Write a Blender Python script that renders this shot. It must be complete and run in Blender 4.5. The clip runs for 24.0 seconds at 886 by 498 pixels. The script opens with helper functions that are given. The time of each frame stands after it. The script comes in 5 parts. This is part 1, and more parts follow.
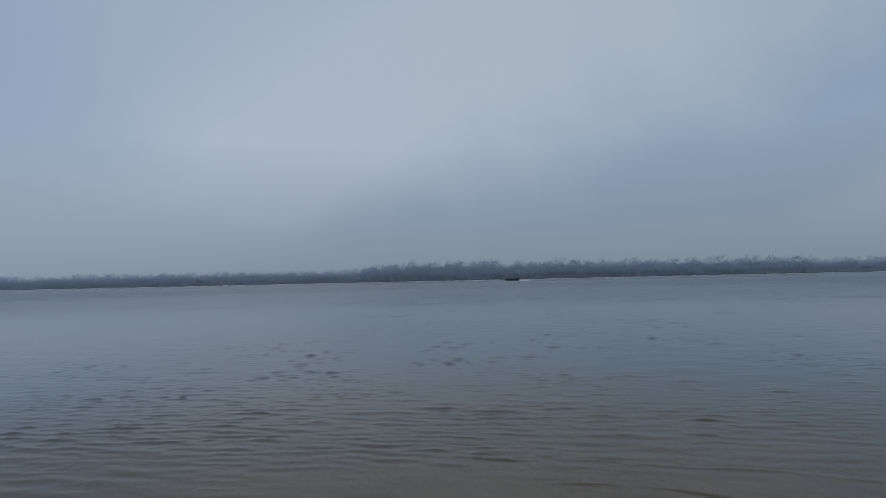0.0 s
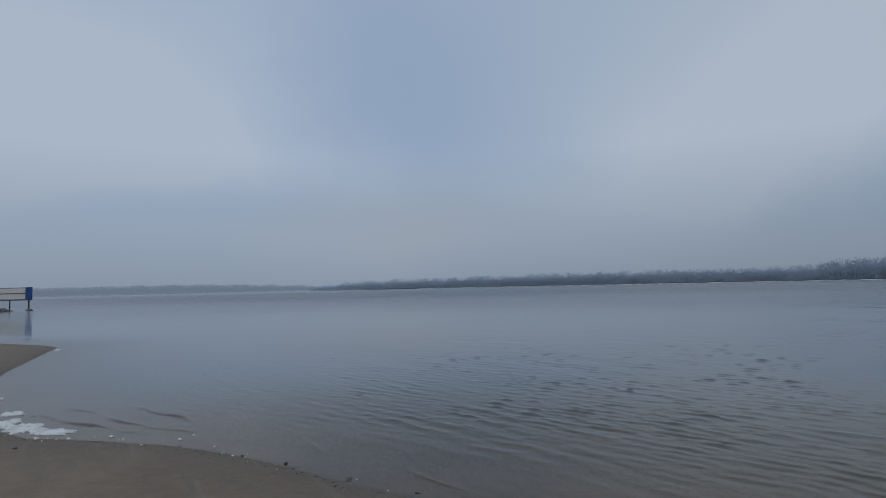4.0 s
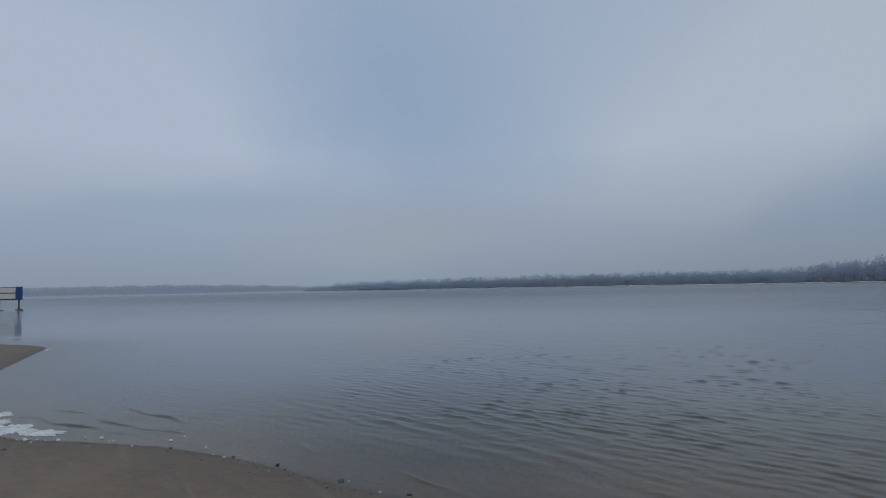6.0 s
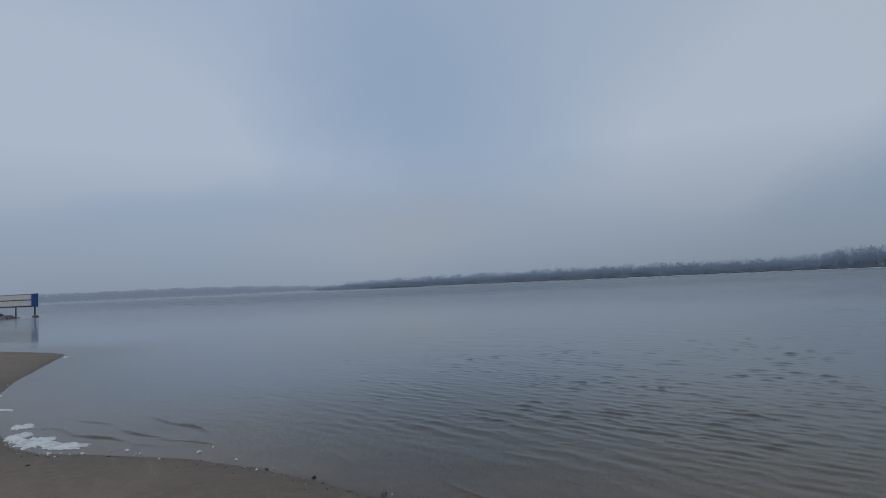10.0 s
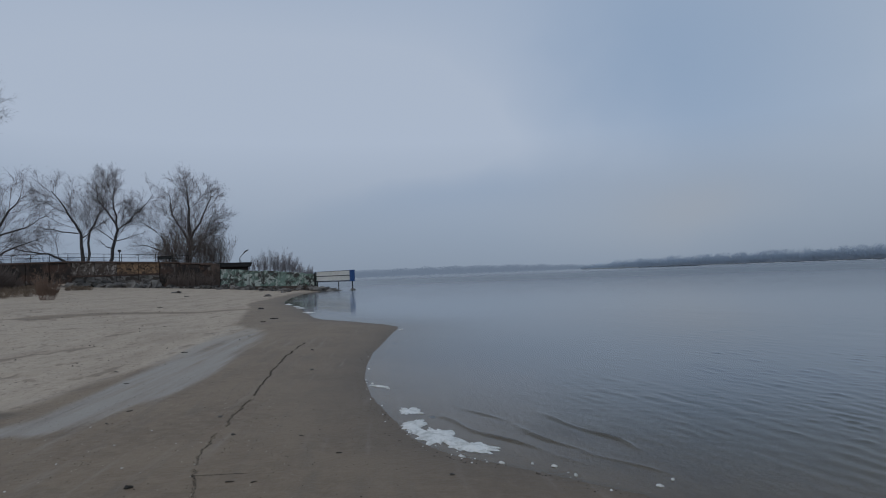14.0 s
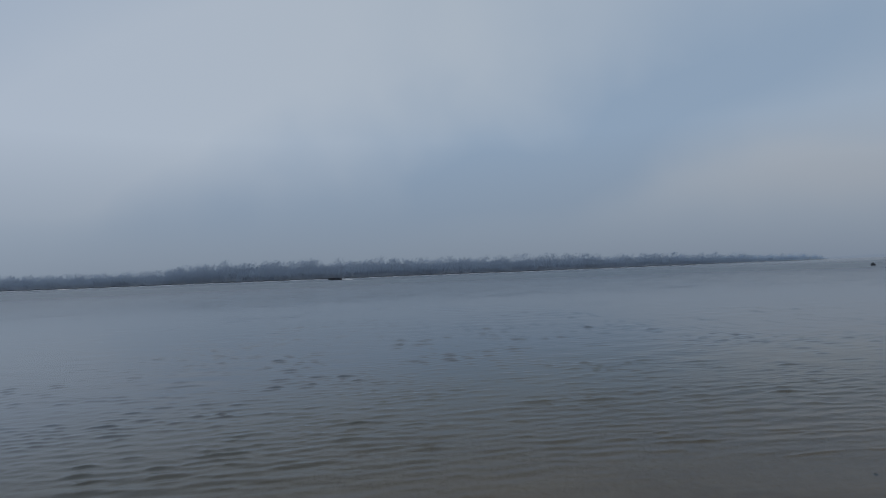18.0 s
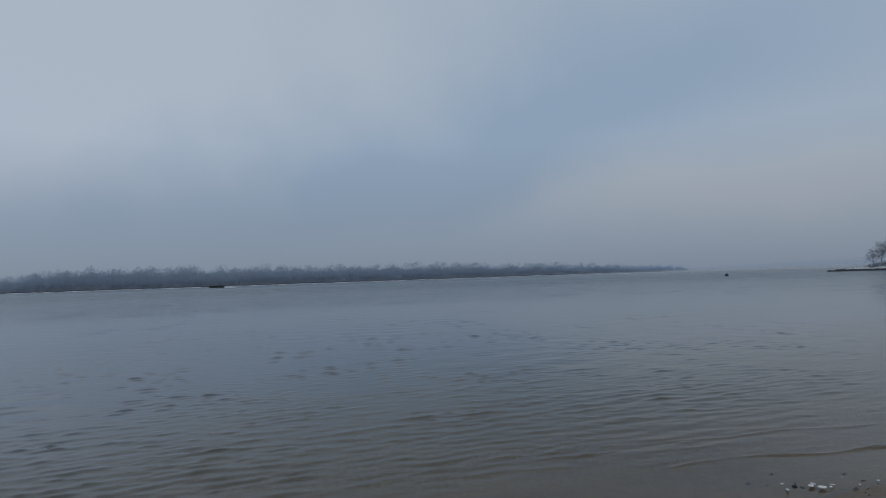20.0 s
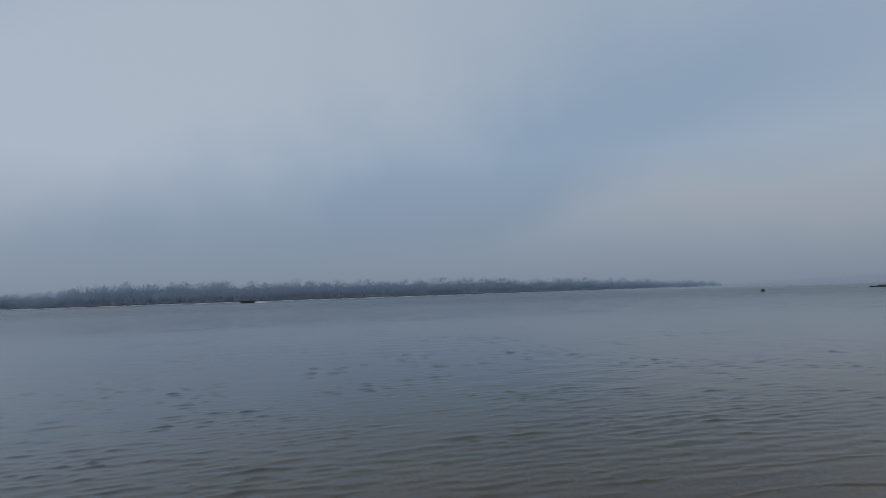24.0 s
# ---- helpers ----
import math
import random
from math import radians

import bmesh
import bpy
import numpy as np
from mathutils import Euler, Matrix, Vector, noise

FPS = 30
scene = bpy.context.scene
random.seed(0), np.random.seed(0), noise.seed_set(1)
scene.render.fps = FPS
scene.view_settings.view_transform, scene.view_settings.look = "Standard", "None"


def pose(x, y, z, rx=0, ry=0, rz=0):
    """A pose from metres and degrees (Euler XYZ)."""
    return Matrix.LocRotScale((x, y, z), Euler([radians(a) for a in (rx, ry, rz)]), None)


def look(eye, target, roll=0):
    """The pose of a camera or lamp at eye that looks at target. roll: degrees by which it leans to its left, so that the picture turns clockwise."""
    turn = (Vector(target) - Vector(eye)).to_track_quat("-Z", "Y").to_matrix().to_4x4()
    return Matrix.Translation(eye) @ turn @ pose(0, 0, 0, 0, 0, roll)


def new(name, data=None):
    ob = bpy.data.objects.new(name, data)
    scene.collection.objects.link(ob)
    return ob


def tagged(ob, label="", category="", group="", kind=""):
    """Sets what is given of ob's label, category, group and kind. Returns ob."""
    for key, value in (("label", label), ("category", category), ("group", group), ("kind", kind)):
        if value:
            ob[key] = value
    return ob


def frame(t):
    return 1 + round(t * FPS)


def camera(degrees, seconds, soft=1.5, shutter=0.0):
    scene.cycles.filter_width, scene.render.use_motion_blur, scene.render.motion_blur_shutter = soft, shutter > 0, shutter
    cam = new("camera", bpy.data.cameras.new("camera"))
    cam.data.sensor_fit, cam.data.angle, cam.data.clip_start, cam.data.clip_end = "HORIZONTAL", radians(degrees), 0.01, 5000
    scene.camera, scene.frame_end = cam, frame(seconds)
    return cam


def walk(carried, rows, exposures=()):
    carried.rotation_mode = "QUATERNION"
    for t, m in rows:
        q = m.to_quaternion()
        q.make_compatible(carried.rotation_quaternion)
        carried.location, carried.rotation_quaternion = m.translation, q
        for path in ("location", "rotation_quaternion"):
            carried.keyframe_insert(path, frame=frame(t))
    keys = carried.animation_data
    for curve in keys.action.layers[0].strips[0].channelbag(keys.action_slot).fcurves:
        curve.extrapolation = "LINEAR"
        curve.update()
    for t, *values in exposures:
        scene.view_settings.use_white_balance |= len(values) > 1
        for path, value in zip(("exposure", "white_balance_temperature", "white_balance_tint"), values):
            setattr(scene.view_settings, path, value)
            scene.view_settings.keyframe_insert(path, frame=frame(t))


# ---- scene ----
cam = camera(73.2, 24.0, soft=1.1)


def aim(x, y, z, yaw, pitch, roll):
    """A camera pose from the eye, the heading to the left of +y, the tilt up and the lean."""
    a, b = radians(yaw), radians(pitch)
    way = Vector((-math.sin(a) * math.cos(b), math.cos(a) * math.cos(b), math.sin(b)))
    return look((x, y, z), Vector((x, y, z)) + way * 10, roll)


# seconds, eye, heading, tilt, lean
PATH = [
    (0.0, 0.0, 0.0, 1.743, 4.68, 2.85, -1.25),
    (0.5, 0.005, 0.03, 1.741, 26.16, 3.38, -2.09),
    (1.0, 0.037, 0.039, 1.739, 38.94, 3.79, -2.97),
    (1.5, 0.064, -0.031, 1.735, 44.36, 3.86, -3.41),
    (2.0, -0.011, -0.04, 1.733, 44.78, 3.77, -3.17),
    (2.5, -0.077, -0.038, 1.727, 44.91, 3.7, -2.6),
    (4.5, -0.114, -0.019, 1.726, 44.38, 3.58, -1.12),
    (5.0, -0.109, -0.025, 1.728, 44.2, 3.58, -1.14),
    (5.5, -0.114, -0.013, 1.731, 44.1, 3.58, -1.17),
    (6.0, -0.111, -0.018, 1.73, 43.92, 3.65, -1.11),
    (6.5, -0.114, -0.002, 1.731, 43.77, 3.68, -1.05),
    (7.0, -0.084, -0.012, 1.736, 43.09, 3.69, -0.87),
    (7.5, -0.085, 0.046, 1.729, 41.93, 3.68, -0.51),
    (8.0, -0.01, 0.013, 1.727, 41.06, 3.81, -0.44),
    (8.5, -0.139, -0.091, 1.729, 40.72, 3.62, -0.66),
    (9.0, -0.309, -0.137, 1.731, 41.88, 3.57, -0.9),
    (9.5, -0.47, -0.025, 1.74, 42.74, 3.26, -1.63),
    (10.0, -0.56, 0.034, 1.76, 44.83, 3.33, -2.53),
    (10.5, -0.75, 0.04, 1.752, 47.8, 3.3, -3.25),
    (11.0, -0.95, 0.045, 1.745, 52.65, 3.45, -2.4),
    (11.5, -1.27, 0.02, 1.745, 60.1, 2.9, -1.75),
    (12.5, -2.1, -0.15, 1.76, 71.2, 2.5, -2.2),
    (13.0, -2.6, -0.3, 1.775, 73.3, 2.4, -2.5),
    (13.5, -2.875, -0.327, 1.765, 72.56, 2.29, -2.45),
    (14.0, -3.355, -0.382, 1.774, 69.89, 2.33, -2.19),
    (14.5, -3.663, -0.28, 1.769, 63.52, 2.27, -2.56),
    (15.0, -3.888, -0.046, 1.772, 49.03, 1.92, -3.21),
    (15.5, -3.881, -0.033, 1.765, 27.81, 1.32, -3.86),
    (16.0, -3.879, 0.002, 1.76, 10.2, 0.76, -3.26),
    (16.5, -3.887, 0.116, 1.756, -4.25, 0.86, -2.51),
    (17.0, -3.868, 0.256, 1.754, -9.87, 1.31, -2.02),
    (17.5, -3.785, 0.415, 1.753, -11.15, 1.85, -1.88),
    (18.0, -3.68, 0.593, 1.751, -12.94, 2.25, -2.18),
    (18.5, -3.579, 0.769, 1.751, -14.56, 2.47, -2.39),
    (19.0, -3.495, 0.916, 1.75, -17.89, 2.51, -2.25),
    (19.5, -3.453, 1.03, 1.749, -20.9, 2.52, -2.06),
    (20.5, -3.38, 1.03, 1.745, -25.4, 2.9, -1.65),
    (21.5, -3.339, 1.033, 1.741, -27.74, 3.31, -1.31),
    (22.0, -3.366, 1.061, 1.751, -28.19, 3.42, -1.42),
    (22.5, -3.393, 1.059, 1.753, -28.54, 3.57, -1.42),
    (23.0, -3.382, 1.063, 1.754, -28.73, 3.7, -1.51),
    (23.5, -3.475, 1.189, 1.753, -28.87, 3.83, -1.69),
    (24.0, -3.525, 1.27, 1.753, -20.8, 4.22, -1.84),
]
walk(cam, [(t, aim(*v)) for t, *v in PATH])

# ---- world, sun ----
world = bpy.data.worlds.new("overcast")
scene.world = world
world.use_nodes = True
WN = world.node_tree
WN.nodes.clear()


def wmath(op, a, b=None, c=None):
    n = WN.nodes.new("ShaderNodeMath")
    n.operation = op
    for i, v in enumerate((a, b, c)):
        if v is None:
            continue
        if isinstance(v, (int, float)):
            n.inputs[i].default_value = v
        else:
            WN.links.new(v, n.inputs[i])
    return n.outputs[0]


def wmix(fac, a, b):
    n = WN.nodes.new("ShaderNodeMix")
    n.data_type = "RGBA"
    n.clamp_factor = True
    for i, v in ((0, fac), (6, a), (7, b)):
        if isinstance(v, (int, float)):
            n.inputs[i].default_value = v
        elif isinstance(v, tuple):
            n.inputs[i].default_value = (*v, 1)
        else:
            WN.links.new(v, n.inputs[i])
    return n.outputs[2]


coord = WN.nodes.new("ShaderNodeTexCoord")
split = WN.nodes.new("ShaderNodeSeparateXYZ")
WN.links.new(coord.outputs["Generated"], split.inputs[0])
cloud = WN.nodes.new("ShaderNodeTexNoise")
cloud.inputs["Scale"].default_value = 2.6
cloud.inputs["Detail"].default_value = 4.0
cloud.inputs["Roughness"].default_value = 0.5
WN.links.new(coord.outputs["Generated"], cloud.inputs["Vector"])
warp = wmath("MULTIPLY", wmath("SUBTRACT", cloud.outputs["Fac"], 0.5), 20.0)
AZ = wmath("MULTIPLY", wmath("ARCTAN2", wmath("MULTIPLY", split.outputs[0], -1.0), split.outputs[1]), 57.2958)
EL0 = wmath("MULTIPLY", wmath("ARCSINE", split.outputs[2]), 57.2958)
EL = wmath("ADD", EL0, wmath("MULTIPLY", warp, 0.35))


def bank(az, el, waz, wel, slope=0.0):
    """A soft bank of cloud round a heading and height; slope tips it."""
    da = wmath("ADD", wmath("SUBTRACT", AZ, az), warp)
    de = wmath("SUBTRACT", wmath("SUBTRACT", EL, el), wmath("MULTIPLY", da, slope))
    u = wmath("POWER", wmath("ABSOLUTE", wmath("DIVIDE", da, waz)), 2.0)
    v = wmath("POWER", wmath("ABSOLUTE", wmath("DIVIDE", de, wel)), 2.0)
    return wmath("EXPONENT", wmath("MULTIPLY", wmath("ADD", u, v), -1.0))


tone = wmath("ADD", 0.5, wmath("MULTIPLY", wmath("SUBTRACT", cloud.outputs["Fac"], 0.5), 0.5))
for weight, *args in (
        (0.75, 76, 14, 20, 9, 0.0), (0.55, 15, 14.5, 17, 8.0, -0.35), (0.35, -5, 25, 28, 10, -0.2), (-0.36, 46, 19, 11, 12, 0.0),
        (-0.55, -27, 11.5, 26, 5.5, -0.24), (0.35, -55, 8.5, 20, 3.5, 0.0), (0.3, 49, 4.5, 14, 2.5, 0.0), (-0.25, 80, 6.0, 10, 2.5, 0.0),
        (-0.25, 12, 5, 18, 2.5, 0.0), (0.45, 104, 16, 26, 12, 0.0), (-0.2, -50, 18, 16, 6, 0.0),
        (-0.22, -22, 7, 16, 4, -0.1), (0.22, -46, 6.0, 20, 1.6, -0.06), (-0.16, -60, 10.5, 20, 1.6, -0.08), (0.16, 30, 8, 16, 1.8, 0.1), (-0.3, 68, 7.5, 14, 2.2, 0.05), (0.2, 62, 11.5, 16, 2.6, 0.12), (-0.12, 43, 12, 11, 8, 0.0), (0.25, -4, 15, 12, 5, -0.28), (0.2, 22, 12, 8, 5, -0.2), (0.3, -48, 8.0, 16, 1.5, -0.08)):
    tone = wmath("ADD", tone, wmath("MULTIPLY", bank(*args), weight))
sky = WN.nodes.new("ShaderNodeTexSky")
sky.sky_type, sky.sun_disc = "NISHITA", False
sky.sun_elevation, sky.sun_rotation = radians(32), radians(150)
air = WN.nodes.new("ShaderNodeMix")
air.data_type, air.blend_type = "RGBA", "MULTIPLY"
air.inputs[0].default_value = 1.0
WN.links.new(sky.outputs[0], air.inputs[6])
air.inputs[7].default_value = (0.08, 0.08, 0.08, 1)
side = wmath("DIVIDE", wmath("ADD", AZ, 15.0), 80.0)
overcast = wmix(tone, wmix(side, (0.262, 0.35, 0.47), (0.26, 0.355, 0.505)), wmix(side, (0.41, 0.47, 0.545), (0.403, 0.472, 0.586)))
low = wmath("SUBTRACT", 1.0, wmath("DIVIDE", wmath("ABSOLUTE", EL0), 12.5))
haze = wmix(wmath("MULTIPLY", wmath("ADD", bank(52, 3, 26, 30), bank(105, 3, 35, 30)), 0.8), (0.188, 0.233, 0.303), (0.24, 0.299, 0.388))
overcast = wmix(wmath("MULTIPLY", low, 0.95), overcast, haze)
glow_low = wmath("ADD", bank(48, 5.5, 9, 3), bank(-53, 6.5, 19, 3))
overcast = wmix(wmath("MULTIPLY", glow_low, 0.46), overcast, (0.318, 0.342, 0.385))
back = WN.nodes.new("ShaderNodeBackground")
WN.links.new(wmix(0.03, overcast, air.outputs[2]), back.inputs[0])
back.inputs[1].default_value = 1.0
wout = WN.nodes.new("ShaderNodeOutputWorld")
WN.links.new(back.outputs[0], wout.inputs[0])

sun_data = bpy.data.lights.new("sun", "SUN")
sun_data.energy, sun_data.angle, sun_data.color = 0.5, radians(40), (1.0, 0.96, 0.9)
sun = new("sun", sun_data)
sun.matrix_world = look((0, 0, 60), (-30, 52, 0))

# ---- materials ----


class Mat:
    """A node material with short ways to add nodes."""

    def __init__(self, name, rough=0.8, metal=0.0, spec=0.5):
        self.m = bpy.data.materials.new(name)
        self.m.use_nodes = True
        self.t = self.m.node_tree
        self.b = self.t.nodes["Principled BSDF"]
        self.out = self.t.nodes["Material Output"]
        self.b.inputs["Roughness"].default_value = rough
        self.b.inputs["Metallic"].default_value = metal
        self.b.inputs["Specular IOR Level"].default_value = spec
        self.co = self.t.nodes.new("ShaderNodeTexCoord").outputs["Object"]

    def put(self, v, socket):
        if isinstance(v, (int, float)):
            socket.default_value = v
        elif isinstance(v, tuple):
            socket.default_value = (*v, 1)
        else:
            self.t.links.new(v, socket)

    def stretch(self, sx, sy, sz, turn=0.0):
        n = self.t.nodes.new("ShaderNodeMapping")
        n.vector_type = "TEXTURE"
        n.inputs["Scale"].default_value = (1 / sx, 1 / sy, 1 / sz)
        n.inputs["Rotation"].default_value = (0, 0, radians(turn))
        self.t.links.new(self.co, n.inputs[0])
        return n.outputs[0]

    def noise(self, scale, detail=4.0, rough=0.55, at=None, distort=0.0):
        n = self.t.nodes.new("ShaderNodeTexNoise")
        n.inputs["Scale"].default_value, n.inputs["Detail"].default_value = scale, detail
        n.inputs["Roughness"].default_value, n.inputs["Distortion"].default_value = rough, distort
        self.t.links.new(at or self.co, n.inputs["Vector"])
        return n.outputs["Fac"]

    def cells(self, scale, at=None, color=False):
        n = self.t.nodes.new("ShaderNodeTexVoronoi")
        n.inputs["Scale"].default_value = scale
        self.t.links.new(at or self.co, n.inputs["Vector"])
        return n.outputs["Color" if color else "Distance"]

    def math(self, op, a, b=0.0):
        n = self.t.nodes.new("ShaderNodeMath")
        n.operation = op
        self.put(a, n.inputs[0])
        self.put(b, n.inputs[1])
        return n.outputs[0]

    def step(self, v, lo, hi, a=0.0, b=1.0):
        n = self.t.nodes.new("ShaderNodeMapRange")
        n.interpolation_type = "SMOOTHSTEP"
        self.put(v, n.inputs[0])
        for i, k in enumerate((lo, hi, a, b)):
            n.inputs[i + 1].default_value = k
        return n.outputs[0]

    def mix(self, fac, a, b):
        n = self.t.nodes.new("ShaderNodeMix")
        n.data_type = "RGBA"
        self.put(fac, n.inputs[0])
        self.put(a, n.inputs[6])
        self.put(b, n.inputs[7])
        return n.outputs[2]

    def attr(self, name):
        n = self.t.nodes.new("ShaderNodeAttribute")
        n.attribute_name = name
        return n.outputs["Fac"]

    def random(self):
        return self.t.nodes.new("ShaderNodeObjectInfo").outputs["Random"]

    def island(self):
        return self.t.nodes.new("ShaderNodeNewGeometry").outputs["Random Per Island"]

    def color(self, v):
        self.put(v, self.b.inputs["Base Color"])
        return self

    def rough(self, v):
        self.put(v, self.b.inputs["Roughness"])
        return self

    def bump(self, height, depth=0.01, strength=1.0, after=None):
        n = self.t.nodes.new("ShaderNodeBump")
        n.inputs["Distance"].default_value, n.inputs["Strength"].default_value = depth, strength
        self.t.links.new(height, n.inputs["Height"])
        if after is not None:
            self.t.links.new(after, n.inputs["Normal"])
        self.t.links.new(n.outputs[0], self.b.inputs["Normal"])
        return n.outputs[0]


def plain(name, dark, light, scale=3.0, rough=0.8, metal=0.0, depth=0.004, fine=40.0, vary=0.0):
    """A surface of two near colours with coarse stains, fine grain and relief."""
    m = Mat(name, rough, metal)
    f = m.math("ADD", m.math("MULTIPLY", m.noise(scale, 5), 0.7), m.math("MULTIPLY", m.noise(fine, 3), 0.3))
    if vary:
        f = m.math("ADD", m.math("MULTIPLY", m.math("SUBTRACT", m.random(), 0.5), vary), f)
    m.color(m.mix(m.step(f, 0.3, 0.7), dark, light))
    m.rough(m.step(m.noise(scale * 2, 3), 0.2, 0.8, rough - 0.1, min(1.0, rough + 0.1)))
    m.bump(m.noise(fine, 4), depth)
    return m.m


def make_sand():
    m = Mat("sand", 0.9, 0.0, 0.4)
    wet, land = m.attr("wet"), m.attr("land")
    grain, mottle, broad = m.noise(160, 3), m.noise(7, 5, 0.6), m.noise(0.7, 4)
    streak = m.noise(2.2, 5, 0.6, m.stretch(0.3, 1.7, 1, -13))
    dry = m.mix(m.step(m.math("ADD", m.math("MULTIPLY", mottle, 0.6), m.math("MULTIPLY", streak, 0.4)), 0.35, 0.65), (0.41, 0.332, 0.255), (0.49, 0.402, 0.314))
    dry = m.mix(m.math("MULTIPLY", m.step(m.noise(45, 2), 0.6, 0.75), 0.35), dry, (0.2, 0.165, 0.13))
    dry = m.mix(m.math("MULTIPLY", m.step(m.noise(0.55, 5, 0.6, m.stretch(0.3, 1.8, 1, -16)), 0.46, 0.68), 0.42), dry, (0.26, 0.203, 0.152))
    # sparse dark marks: shade in dents and footprints, put into the dry colour
    dry = m.mix(m.math("MULTIPLY", m.step(m.noise(3.2, 3, 0.6, m.stretch(0.7, 1.6, 1, -20)), 0.59, 0.7), 0.55), dry, (0.19, 0.145, 0.105))
    dry = m.mix(m.math("MULTIPLY", m.step(m.noise(9, 2, 0.5, m.stretch(0.8, 1.7, 1, -10)), 0.62, 0.72), 0.75), dry, (0.13, 0.1, 0.075))
    dry = m.mix(m.math("MULTIPLY", m.step(m.noise(1.1, 3, 0.6, m.stretch(0.5, 1.5, 1, -25)), 0.6, 0.68), 0.6), dry, (0.17, 0.128, 0.094))
    damp = m.mix(m.step(broad, 0.35, 0.65), (0.18, 0.126, 0.079), (0.232, 0.168, 0.108))
    damp = m.mix(m.math("MULTIPLY", m.step(mottle, 0.4, 0.68), 0.7), damp, (0.25, 0.187, 0.122))
    damp = m.mix(m.math("MULTIPLY", m.step(streak, 0.5, 0.7), 0.4), damp, (0.15, 0.114, 0.082))
    edge = m.step(m.math("ADD", wet, m.math("MULTIPLY", m.math("SUBTRACT", streak, 0.5), 0.5)), 0.3, 0.62)
    both = m.mix(edge, dry, damp)
    both = m.mix(m.math("MULTIPLY", m.attr("soak_and_shade"), 0.75), both, (0.105, 0.08, 0.058))
    both = m.mix(m.math("MULTIPLY", m.step(grain, 0.4, 0.7), 0.18), both, (0.07, 0.055, 0.045))
    film = m.step(m.math("ADD", m.attr("film"), m.math("MULTIPLY", m.math("SUBTRACT", m.noise(1.6, 5, 0.65, m.stretch(0.18, 3.0, 1, -15)), 0.5), 2.0)), 0.1, 1.0)
    both = m.mix(m.math("MULTIPLY", film, 0.8), both, (0.345, 0.312, 0.275))
    soil = m.mix(m.step(mottle, 0.4, 0.6), (0.19, 0.2, 0.2), (0.27, 0.28, 0.28))
    m.color(m.mix(land, both, soil))
    m.rough(m.math("SUBTRACT", m.math("SUBTRACT", 0.95, m.math("MULTIPLY", edge, 0.3)), m.math("MULTIPLY", film, 0.05)))
    h = m.math("ADD", m.math("MULTIPLY", m.noise(14, 5, 0.6), 0.9), m.math("MULTIPLY", grain, 0.1))
    dints = m.math("MULTIPLY", m.math("ADD", m.step(m.cells(2.4), 0.05, 0.35), m.noise(1.3, 5, 0.65)), m.math("SUBTRACT", 1.0, m.math("MULTIPLY", edge, 0.9)))
    h = m.math("ADD", h, m.math("MULTIPLY", dints, 0.9))
    m.bump(h, 0.022, 0.9)
    return m.m


def make_water():
    m = Mat("river_water", 0.045, 0.0, 0.5)
    m.b.inputs["IOR"].default_value = 1.333
    deep = m.mix(m.step(m.noise(0.05, 3), 0.3, 0.7), (0.034, 0.055, 0.078), (0.043, 0.067, 0.093))
    clean = m.mix(m.step(m.attr("depth"), 0.04, 0.6), (0.072, 0.076, 0.06), deep)
    # the sky's pale sheen on the calm bay, put into the water colour
    m.color(m.mix(m.attr("bay_sheen"), clean, (0.125, 0.15, 0.175)))
    far = m.step(m.noise(1.0, 2, 0.5, m.stretch(0.3, 0.55, 1, 4), 0.6), 0.5, 0.8)
    fine = m.noise(1.0, 2, 0.5, m.stretch(4.5, 13, 1, -3), 0.4)
    slow = m.noise(0.12, 2, 0.5, m.stretch(0.7, 1.6, 1, 8))
    gust = m.step(m.noise(0.07, 3, 0.5, m.stretch(0.6, 1.5, 1, 15)), 0.35, 0.65, 0.5, 1.15)
    h = m.math("ADD", m.math("MULTIPLY", far, m.math("MULTIPLY", m.attr("open"), 5.0)), m.math("MULTIPLY", fine, m.math("MULTIPLY", m.attr("close"), 0.22)))
    h = m.math("MULTIPLY", m.math("MULTIPLY", h, gust), m.attr("chop"))
    h = m.math("ADD", h, m.math("MULTIPLY", slow, 0.5))
    m.bump(h, 0.04, 1.0)
    m.rough(m.math("ADD", 0.04, m.math("MULTIPLY", m.attr("fetch"), 0.26)))
    clear = m.t.nodes.new("ShaderNodeBsdfTransparent")
    clear.inputs[0].default_value = (0.9, 0.9, 0.84, 1)
    mix = m.t.nodes.new("ShaderNodeMixShader")
    gloss = m.t.nodes.new("ShaderNodeBsdfGlossy")
    gloss.inputs["Roughness"].default_value = 0.045
    fres = m.t.nodes.new("ShaderNodeFresnel")
    fres.inputs["IOR"].default_value = 1.333
    for link in m.t.links:
        if link.to_socket == m.b.inputs["Normal"]:
            normal = link.from_socket
    m.t.links.new(normal, gloss.inputs["Normal"])
    m.t.links.new(normal, fres.inputs["Normal"])
    film = m.t.nodes.new("ShaderNodeMixShader")
    m.t.links.new(fres.outputs[0], film.inputs[0])
    m.t.links.new(clear.outputs[0], film.inputs[1])
    m.t.links.new(gloss.outputs[0], film.inputs[2])
    murk = m.math("SUBTRACT", 1.0, m.math("EXPONENT", m.math("MULTIPLY", m.attr("depth"), -4.6)))
    m.put(murk, mix.inputs[0])
    m.t.links.new(film.outputs[0], mix.inputs[1])
    m.t.links.new(m.b.outputs[0], mix.inputs[2])
    m.t.links.new(mix.outputs[0], m.out.inputs[0])
    return m.m


